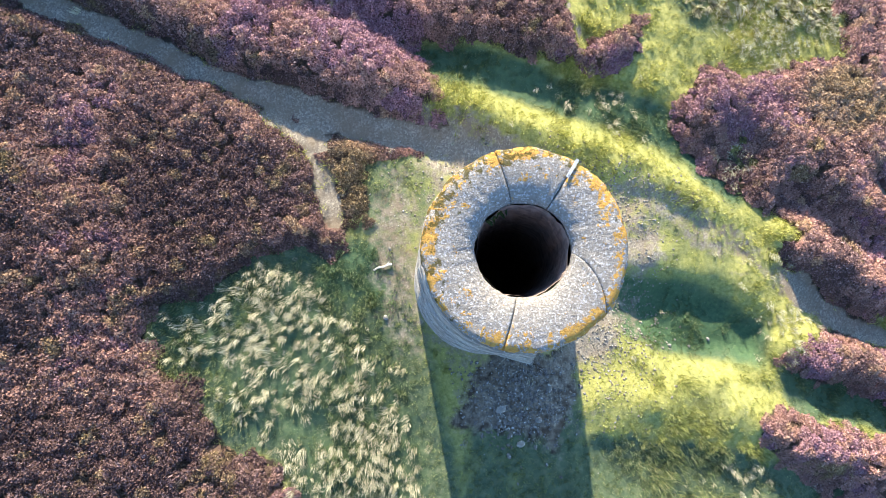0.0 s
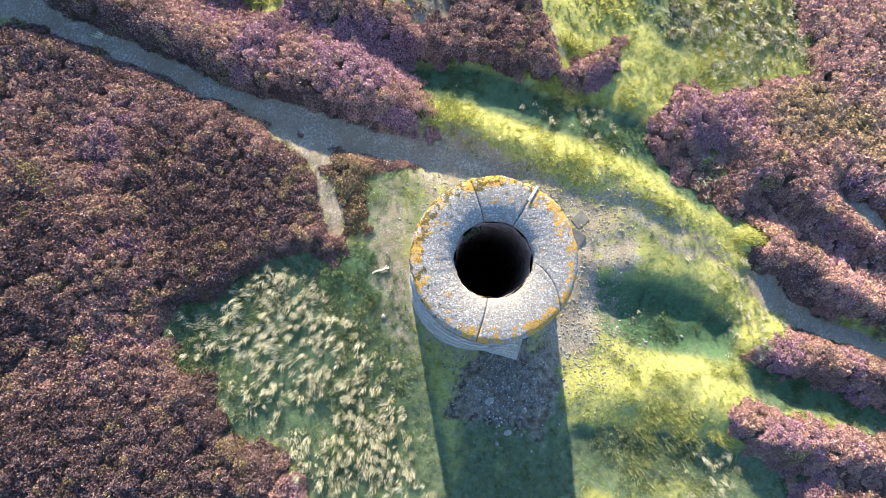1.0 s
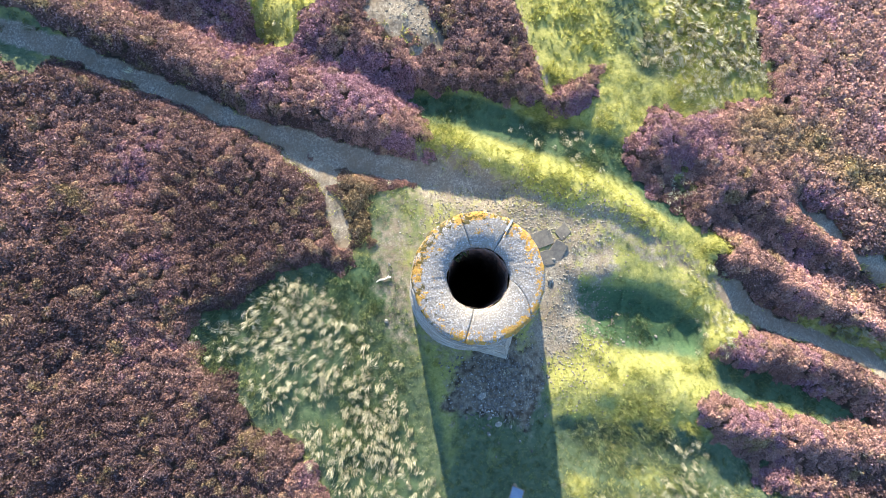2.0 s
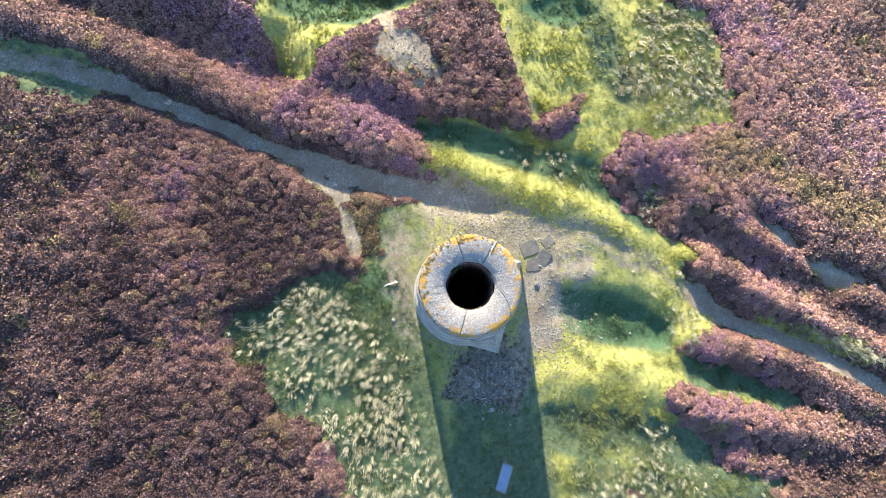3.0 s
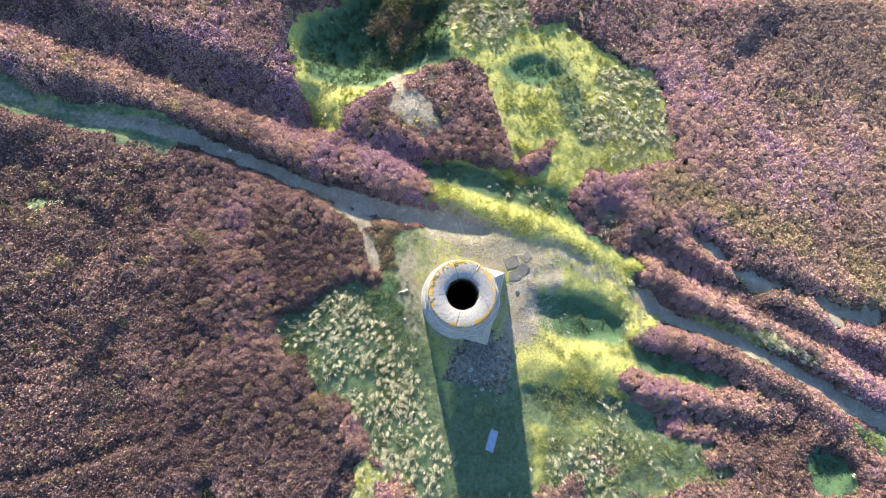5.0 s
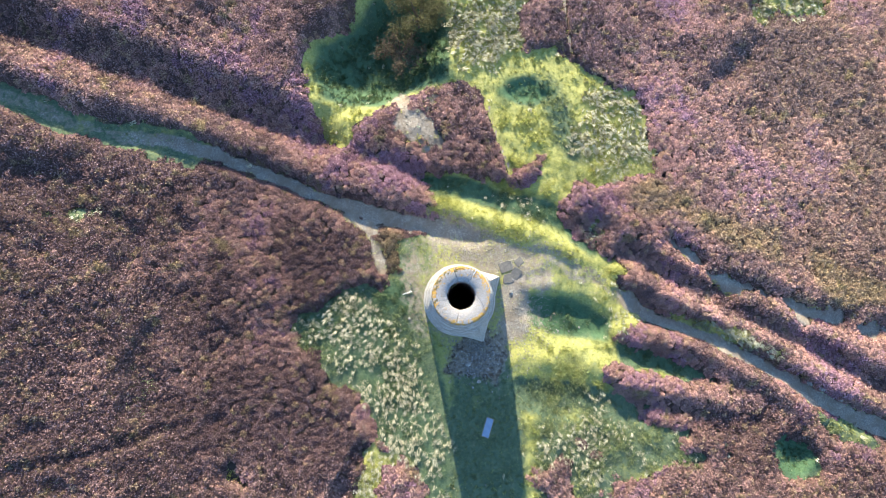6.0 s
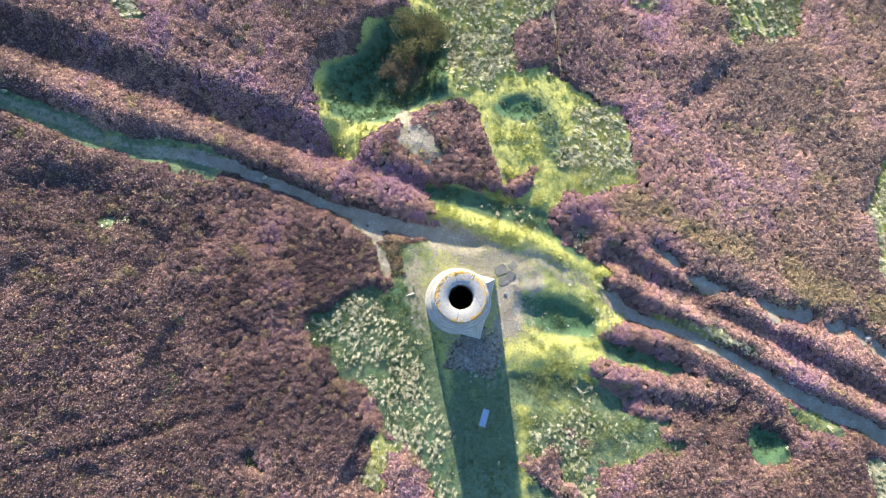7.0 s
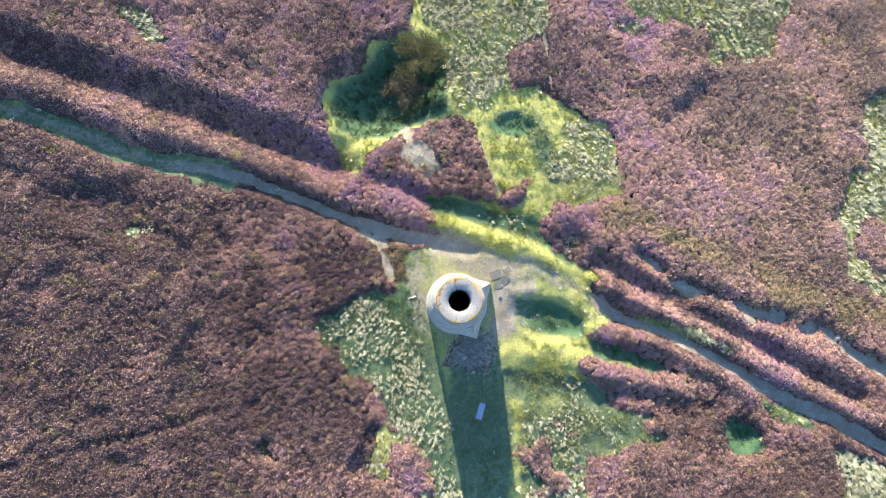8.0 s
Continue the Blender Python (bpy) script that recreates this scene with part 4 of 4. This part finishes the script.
def capstone(j0, j1):
    bm = bmesh.new()
    nu, gap = max(16, int((j1[0] - j0[0]) * 40)), 0.004
    prof = [(0.505, -0.30), (0.50, -0.20), (0.515, -0.12), (0.56, -0.075), (0.62, -0.045), (0.70, -0.02), (0.78, -0.005), (0.86, 0.0), (0.94, 0.0), (1.0, -0.004), (1.045, -0.016), (1.075, -0.05), (1.08, -0.12), (1.07, -CAP_T)]
    grid = []
    prof = [(r * (0.975 if r > 0.9 else 1), dz) for r, dz in prof]
    for r, dz in prof:
        f = min(max((r - 0.5) / 0.57, 0), 1)
        a0, a1 = j0[0] + (j0[1] - j0[0]) * f + gap / r, j1[0] + (j1[1] - j1[0]) * f - gap / r
        row = []
        for i in range(nu + 1):
            a = a0 + (a1 - a0) * i / nu
            p = Vector((math.cos(a) * r * 3.0, math.sin(a) * r * 3.0, dz * 4))
            q = r + (0.030 if r > 0.98 else 0.014) * noise.noise(p * 1.6) * (1 if r < 0.56 or r > 0.98 else 0.3) + 0.010 * noise.noise(p * 6) + 0.006 * noise.noise(p * 14)
            edge = -0.012 if i in (0, nu) and dz > -0.1 else 0
            row.append(bm.verts.new((q * math.cos(a), q * math.sin(a), HEIGHT + CAP_T + dz + 0.014 * noise.noise(p * 3 + Vector((5, 1, 2))) + 0.008 * noise.noise(p * 9) + edge)))
        grid.append(row)
    for lo, hi in zip(grid, grid[1:]):
        for i in range(nu):
            bm.faces.new((lo[i], hi[i], hi[i + 1], lo[i + 1]))
    for i in range(nu):
        bm.faces.new((grid[-1][i], grid[0][i], grid[0][i + 1], grid[-1][i + 1]))
    bm.faces.new([row[0] for row in grid])
    bm.faces.new([row[-1] for row in reversed(grid)])
    bmesh.ops.recalc_face_normals(bm, faces=bm.faces[:])
    return bm


for j0, j1 in zip(JOINTS, JOINTS[1:]):
    part("capstone", capstone(j0, j1), M_CAP, chimney, "grey capstone blotched with orange lichen", smooth=True)


# ---------------------------------------------------------------- loose stone
def pebble(bm, p, size, flat=0.6, seg=1):
    base = bmesh.ops.create_icosphere(bm, subdivisions=seg, radius=1)["verts"]
    turn = Euler((random.uniform(-0.4, 0.4), random.uniform(-0.4, 0.4), random.uniform(0, 6.28))).to_matrix()
    sx, sy = random.uniform(0.7, 1.3), random.uniform(0.6, 1.0)
    for v in base:
        q = v.co * random.uniform(0.8, 1.15)
        v.co = turn @ Vector((q.x * sx, q.y * sy, q.z * flat)) * size + Vector(p)


def ground_z(x, y):
    return float(terrain(np.array([x]), np.array([y]))[0])


def pebble_field(name, label, n, place, sizes, stone=M_RUBBLE):
    ico = bmesh.new()
    bmesh.ops.create_icosphere(ico, subdivisions=1, radius=1)
    iv = np.array([v.co[:] for v in ico.verts])
    it = np.array([[v.index for v in f.verts] for f in ico.faces])
    ico.free()
    x, y = place(n)
    keep = np.hypot(x, y) > 2.05
    x, y = x[keep], y[keep]
    n = len(x)
    s = RNG.uniform(sizes[0], sizes[1], n) * RNG.uniform(0.5, 1, n)
    a = RNG.uniform(0, 6.28, n)
    v = iv[None] * RNG.uniform(0.75, 1.2, (n, len(iv), 1)) * np.stack([RNG.uniform(0.8, 1.5, n), RNG.uniform(0.6, 1, n), RNG.uniform(0.35, 0.7, n)], 1)[:, None] * s[:, None, None]
    c, d = np.cos(a)[:, None], np.sin(a)[:, None]
    v = np.stack([v[..., 0] * c - v[..., 1] * d, v[..., 0] * d + v[..., 1] * c, v[..., 2]], -1)
    v += np.stack([x, y, terrain(x, y) + s * 0.15], 1)[:, None]
    t = it[None] + (np.arange(n) * len(iv))[:, None, None]
    tagged(new(name, mesh_from(name, v.reshape(-1, 3), t.reshape(-1, 3), None, stone)), label, "stones", kind="stuff")


def blob(n, cx, cy, sx, sy):
    return RNG.normal(cx, sx, n), RNG.normal(cy, sy, n)


pebble_field("rubble", "fallen grey stone rubble at the chimney foot", 1000, lambda n: blob(n, 0.85, -3.0, 0.65, 0.65), (0.02, 0.07))
pebble_field("gravel", "small pale loose gravel beside the chimney", 1500, lambda n: blob(n, 3.6, -1.0, 0.8, 1.3), (0.015, 0.05), M_GRAVEL)
pebble_field("gravel", "loose stones on the trodden ground by the path", 2200, lambda n: blob(n, 1.8, 2.5, 1.9, 0.6), (0.015, 0.05), M_GRAVEL)
pebble_field("gravel", "dark stones and peat crumbs on the bare bank", 420, lambda n: blob(n, -1.5, 9.7, 0.6, 0.8), (0.02, 0.055), M_GRAVEL)


# ---------------------------------------------------------------- things round the chimney
def box(bm, m, sx, sy, sz, bevel=0.0):
    """A block with its corners at plus and minus half its sizes, at the pose m."""
    made = bmesh.ops.create_cube(bm, size=1.0, matrix=m @ Matrix.Diagonal((sx, sy, sz, 1)))["verts"]
    if bevel:
        edges = list({e for v in made for e in v.link_edges})
        bmesh.ops.bevel(bm, geom=edges, offset=bevel, segments=2, affect='EDGES')


def information_lectern(x, y, turn):
    base = empty("information_lectern", pose(x, y, ground_z(x, y), 0, 0, turn))
    tagged(base, "low information lectern with a pale sloping panel on the lawn", "information board")
    slope = pose(0, 0, 0.78, 0, -24, 0)
    bm = bmesh.new()
    box(bm, slope, 0.40, 0.98, 0.035, 0.006)
    part("backboard", bm, M_POST, base, "grey weathered oak backing board")
    bm = bmesh.new()
    box(bm, slope @ pose(0.006, 0, 0.026), 0.35, 0.92, 0.012, 0.003)
    part("panel", bm, M_PANEL, base, "pale glossy blank-looking display panel")
    for sx, sy, w, l in ((-0.188, 0, 0.022, 0.98), (0.188, 0, 0.022, 0.98), (0, -0.48, 0.354, 0.02), (0, 0.48, 0.354, 0.02)):
        bm = bmesh.new()
        box(bm, slope @ pose(sx, sy, 0.028), w, l, 0.022, 0.004)
        part("frame_strip", bm, M_POST, base)
    for sy in (-0.33, 0.33):
        bm = bmesh.new()
        box(bm, pose(0, sy, 0.30), 0.09, 0.09, 0.92, 0.008)
        part("post", bm, M_POST, base)


information_lectern(1.26, -6.35, -18)


def fallen_branch():
    ob = empty("branch", pose(-2.68, 0.42, ground_z(-2.68, 0.42) + 0.03, 0, 0, 12))
    tagged(ob, "short bleached broken branch lying on the turf", "branch")
    bm = bmesh.new()
    pts = [(-0.25, -0.03, 0), (-0.12, 0.01, 0.015), (0.02, 0.0, 0.02), (0.14, 0.03, 0.01), (0.25, 0.02, 0)]
    rings = []
    for k, p in enumerate(pts):
        r = (0.035, 0.028, 0.026, 0.025, 0.038)[k]
        rings.append([bm.verts.new((p[0], p[1] + r * math.cos(a * 1.0472), p[2] + r * math.sin(a * 1.0472))) for a in range(6)])
    for lo, hi in zip(rings, rings[1:]):
        for i in range(6):
            bm.faces.new((lo[i], lo[(i + 1) % 6], hi[(i + 1) % 6], hi[i]))
    bm.faces.new(rings[0]), bm.faces.new(rings[-1])
    part("limb", bm, M_BONE, ob)
    bm = bmesh.new()
    box(bm, pose(0.16, 0.07, 0.02, 0, 0, 40), 0.11, 0.022, 0.02, 0.004)
    part("side_twig", bm, M_BONE, ob)


fallen_branch()


def iron_strap():
    """A bright strip of iron bent over the lip of the cap."""
    ob = empty("iron_strap", pose(0, 0, HEIGHT + CAP_T, 0, 0, 58.5))
    tagged(ob, "bent pale galvanised iron strap over the chimney lip", "iron strap")
    bm = bmesh.new()
    box(bm, pose(0.955, 0, 0.014, 0, 3, 0), 0.22, 0.035, 0.010, 0.003)
    part("strip", bm, M_METAL, ob)
    bm = bmesh.new()
    box(bm, pose(1.062, 0, -0.05), 0.010, 0.035, 0.13, 0.003)
    part("hook", bm, M_METAL, ob)
    bm = bmesh.new()
    bmesh.ops.create_cone(bm, cap_ends=True, segments=8, radius1=0.013, radius2=0.009, depth=0.014, matrix=pose(0.88, 0, 0.024))
    part("bolt", bm, M_METAL, ob)


iron_strap()


def slab_stone(x, y, sx, sy, sz, turn, label):
    bm = bmesh.new()
    n = 8
    lo, hi = [], []
    for u, v in ((1, 0), (1, 1), (0, 1), (-1, 1), (-1, 0), (-1, -1), (0, -1), (1, -1)):
        u, v = u * random.uniform(0.82, 1.05) + random.uniform(-0.08, 0.08), v * random.uniform(0.82, 1.05) + random.uniform(-0.08, 0.08)
        lo.append(bm.verts.new((u * sx / 2 * 1.03, v * sy / 2 * 1.03, -0.06)))
        hi.append(bm.verts.new((u * sx / 2, v * sy / 2, sz + random.uniform(-0.012, 0.012))))
    bm.faces.new(hi)
    for i in range(n):
        bm.faces.new((lo[i], lo[(i + 1) % n], hi[(i + 1) % n], hi[i]))
    bmesh.ops.bevel(bm, geom=[e for e in bm.edges if e.verts[0] in hi and e.verts[1] in hi], offset=0.012, segments=1, affect='EDGES')
    bmesh.ops.recalc_face_normals(bm, faces=bm.faces[:])
    me = bpy.data.meshes.new("stone")
    bm.to_mesh(me)
    bm.free()
    me.materials.append(M_SLAB)
    ob = new("stone_slab", me)
    ob.matrix_world = pose(x, y, ground_z(x, y), 0, 9.3, turn)
    return tagged(ob, label, "stone slab", group="paving slabs by the chimney corner")


M_SLAB = mat_plain("dark_flagstone", (0.085, 0.08, 0.075), (0.15, 0.14, 0.125), 9, 0.7, 0.3, 0.0, 0.6)
for x, y, sx, sy, turn in ((2.55, 1.75, 0.75, 0.55, 20), (3.05, 1.35, 0.5, 0.7, -30), (2.65, 1.1, 0.55, 0.5, 5), (3.25, 2.0, 0.5, 0.42, 40)):
    slab_stone(x, y, sx, sy, 0.035, turn, "dark flat flagstone set in gravel beside the chimney")


def boulder(x, y, size, label, flat=0.6):
    bm = bmesh.new()
    pebble(bm, (0, 0, 0), size, flat, 1)
    me = bpy.data.meshes.new("stone")
    bm.to_mesh(me)
    bm.free()
    me.materials.append(M_BOULDER)
    ob = new("stone", me)
    ob.matrix_world = pose(x, y, ground_z(x, y) + size * flat * 0.35)
    return tagged(ob, label, "stone", group="loose stones on the ground")


M_FALLEN = mat_stone("fallen_block", (0.13, 0.118, 0.115))
M_BOULDER = mat_stone("loose_stone", (0.25, 0.235, 0.215))
for x, y, q in ((2.75, 0.35, 0.14), (2.9, 1.05, 0.09), (5.3, -1.75, 0.07), (5.5, -1.6, 0.05), (5.9, -1.8, 0.06), (6.5, -1.6, 0.08), (4.7, -1.8, 0.05), (4.5, -1.5, 0.05), (-5.9, 4.35, 0.10), (-2.6, -0.9, 0.09), (-2.5, 0.9, 0.07), (20.3, -5.3, 0.35), (19.6, -5.0, 0.28), (21.4, -6.0, 0.2), (1.4, -3.6, 0.15), (0.4, -3.3, 0.16), (0.9, -4.2, 0.14), (1.7, -2.8, 0.13), (-0.1, 2.3, 0.08), (0.4, 2.6, 0.08), (26.0, -2.9, 0.25), (-21.9, -1.9, 0.16), (1.0, -6.9, 0.05), (1.1, -9.3, 0.07)):
    boulder(x, y, q, "loose pale lichened stone lying on the ground")


rubble_shapes = []
for k in range(8):
    bm = bmesh.new()
    pebble(bm, (0, 0, 0), 1.0, random.uniform(0.45, 0.75), 1)
    me = bpy.data.meshes.new("rubble_stone")
    bm.to_mesh(me)
    bm.free()
    me.materials.append(M_FALLEN)
    rubble_shapes.append(me)
for k in range(110):
    x, y = random.gauss(0.95, 0.6), random.gauss(-3.1, 0.6)
    if math.hypot(x, y) < 2.2:
        continue
    ob = new("fallen_stone", random.choice(rubble_shapes))
    q = random.uniform(0.03, 0.075)
    ob.matrix_world = pose(x, y, ground_z(x, y) + q * 0.2, random.uniform(-12, 12), random.uniform(-12, 12), random.uniform(0, 360)) @ Matrix.Scale(q, 4)
    tagged(ob, "angular fallen grey stone in the rubble heap", "stone", group="fallen stones below the chimney")


# ---------------------------------------------------------------- shrub in the pit
def tube(bm, a, b, ra, rb, sides=6):
    way = (b - a)
    q = way.to_track_quat('Z', 'Y').to_matrix()
    lo = [bm.verts.new(a + q @ Vector((ra * math.cos(k * 6.2832 / sides), ra * math.sin(k * 6.2832 / sides), 0))) for k in range(sides)]
    hi = [bm.verts.new(b + q @ Vector((rb * math.cos(k * 6.2832 / sides), rb * math.sin(k * 6.2832 / sides), 0))) for k in range(sides)]
    for i in range(sides):
        bm.faces.new((lo[i], lo[(i + 1) % sides], hi[(i + 1) % sides], hi[i]))
    bm.faces.new(hi)


def shrub(x, y, height, spread_, limbs, leaf_n, label, seed, leaf=M_NEEDLE):
    rnd = random.Random(seed)
    ob = empty("shrub", pose(x, y, ground_z(x, y) - 0.05))
    tagged(ob, label, "shrub")
    bm = bmesh.new()
    tube(bm, Vector((0, 0, 0)), Vector((0.05, -0.03, height * 0.3)), 0.09, 0.06, 8)
    part("trunk", bm, M_BARK, ob)
    pts = []
    for k in range(limbs):
        a = k * 2.4 + rnd.uniform(-0.4, 0.4)
        out = spread_ * rnd.uniform(0.55, 1.0)
        p0 = Vector((0.05, -0.03, height * rnd.uniform(0.15, 0.3)))
        p1 = p0 + Vector((math.cos(a) * out * 0.45, math.sin(a) * out * 0.45, height * rnd.uniform(0.3, 0.5)))
        p2 = p1 + Vector((math.cos(a + 0.3) * out * 0.55, math.sin(a + 0.3) * out * 0.55, height * rnd.uniform(-0.05, 0.25)))
        bm = bmesh.new()
        tube(bm, p0, p1, 0.045, 0.03)
        tube(bm, p1, p2, 0.03, 0.008)
        for q in range(6):
            f = rnd.uniform(0.2, 1)
            b = p1.lerp(p2, f)
            tube(bm, b, b + Vector((rnd.gauss(0, 0.25), rnd.gauss(0, 0.25), rnd.uniform(0.0, 0.3))), 0.01, 0.003, 4)
        part("limb", bm, M_BARK, ob)
        pts += [p1.lerp(p2, f) for f in np.linspace(0.0, 1.05, 7)]
    pts = np.array([p[:] for p in pts])
    rng = np.random.default_rng(seed)
    c = pts[rng.integers(0, len(pts), leaf_n)] + rng.normal(0, 1, (leaf_n, 3)) * np.array([0.20, 0.20, 0.14])
    k = 9
    n = leaf_n * k
    C = np.repeat(c, k, 0)
    a = rng.uniform(0, 6.283, n)
    out = unit(a)
    v, t, tip = blades(C[:, 0], C[:, 1], C[:, 2], rng.uniform(0.06, 0.15, n), np.full(n, 0.010), out, rng.uniform(0.1, 1.0, n))
    part_of("crown", mesh_from("crown", v, t, {"tip": tip}, leaf), leaf, ob, "sparse olive-green leafy crown")


shrub(-1.9, 15.6, 2.3, 1.75, 15, 1700, "sparse olive-green bush growing on the edge of the pit", 5)
shrub(-3.0, 14.0, 1.3, 1.3, 11, 600, "small brownish twiggy bush in the shaded pit", 8, M_TWIG)


# ---------------------------------------------------------------- ferns in the flue's mouth
def fern(a, size, seed):
    rnd = np.random.default_rng(seed)
    r = R_FLUE + 0.01
    ob = empty("fern", pose(r * math.cos(a), r * math.sin(a), HEIGHT - 0.12 + rnd.uniform(-0.1, 0.06)))
    tagged(ob, "small green fern rooted in the flue mouth", "fern", group="ferns in the flue")
    for k in range(6):
        b = a + math.pi + rnd.normal(0, 0.6)
        way = np.array([math.cos(b), math.sin(b)])
        n = 16
        s = np.linspace(0.05, 1, n)
        L = size * rnd.uniform(0.7, 1.1)
        cx, cy, cz = way[0] * s * L, way[1] * s * L, L * (0.5 * s - 0.75 * s ** 2)
        X, Y, Z = np.repeat(cx, 2), np.repeat(cy, 2), np.repeat(cz, 2)
        side = np.tile([1.3, -1.3], n) + b
        ln = np.repeat(0.28 * L * (1.05 - s), 2)
        v, t, tip = blades(X, Y, Z, ln, np.full(2 * n, 0.007), unit(side), np.full(2 * n, 0.15))
        part_of("frond", mesh_from("frond", v, t, {"tip": tip}, M_FERN), M_FERN, ob)


for a, q, sd in ((118, 0.10, 1), (128, 0.09, 2), (108, 0.07, 3), (138, 0.08, 4)):
    fern(radians(a), q, sd)


# ---------------------------------------------------------------- upper courses, stone by stone
for k, (z0, z1) in enumerate(courses[-TOP_COURSES:]):
    n = 21 - k // 5
    width = 2 * math.pi / n
    shapes = []
    for q in range(3):
        bm = bmesh.new()
        stone_block(bm, -width / 2 + 0.005, width / 2 - 0.005, z0 + 0.006, z1 - 0.006, random.uniform(-0.012, 0.02))
        me = bpy.data.meshes.new("stone_block")
        bm.to_mesh(me)
        bm.free()
        me.materials.append(M_STONE)
        shapes.append(me)
    shift = random.uniform(0, width)
    for i in range(n):
        ob = part_of("stone_block", random.choice(shapes), M_STONE, chimney)
        ob.matrix_local = pose(0, 0, 0, 0, 0, math.degrees(shift + i * width))
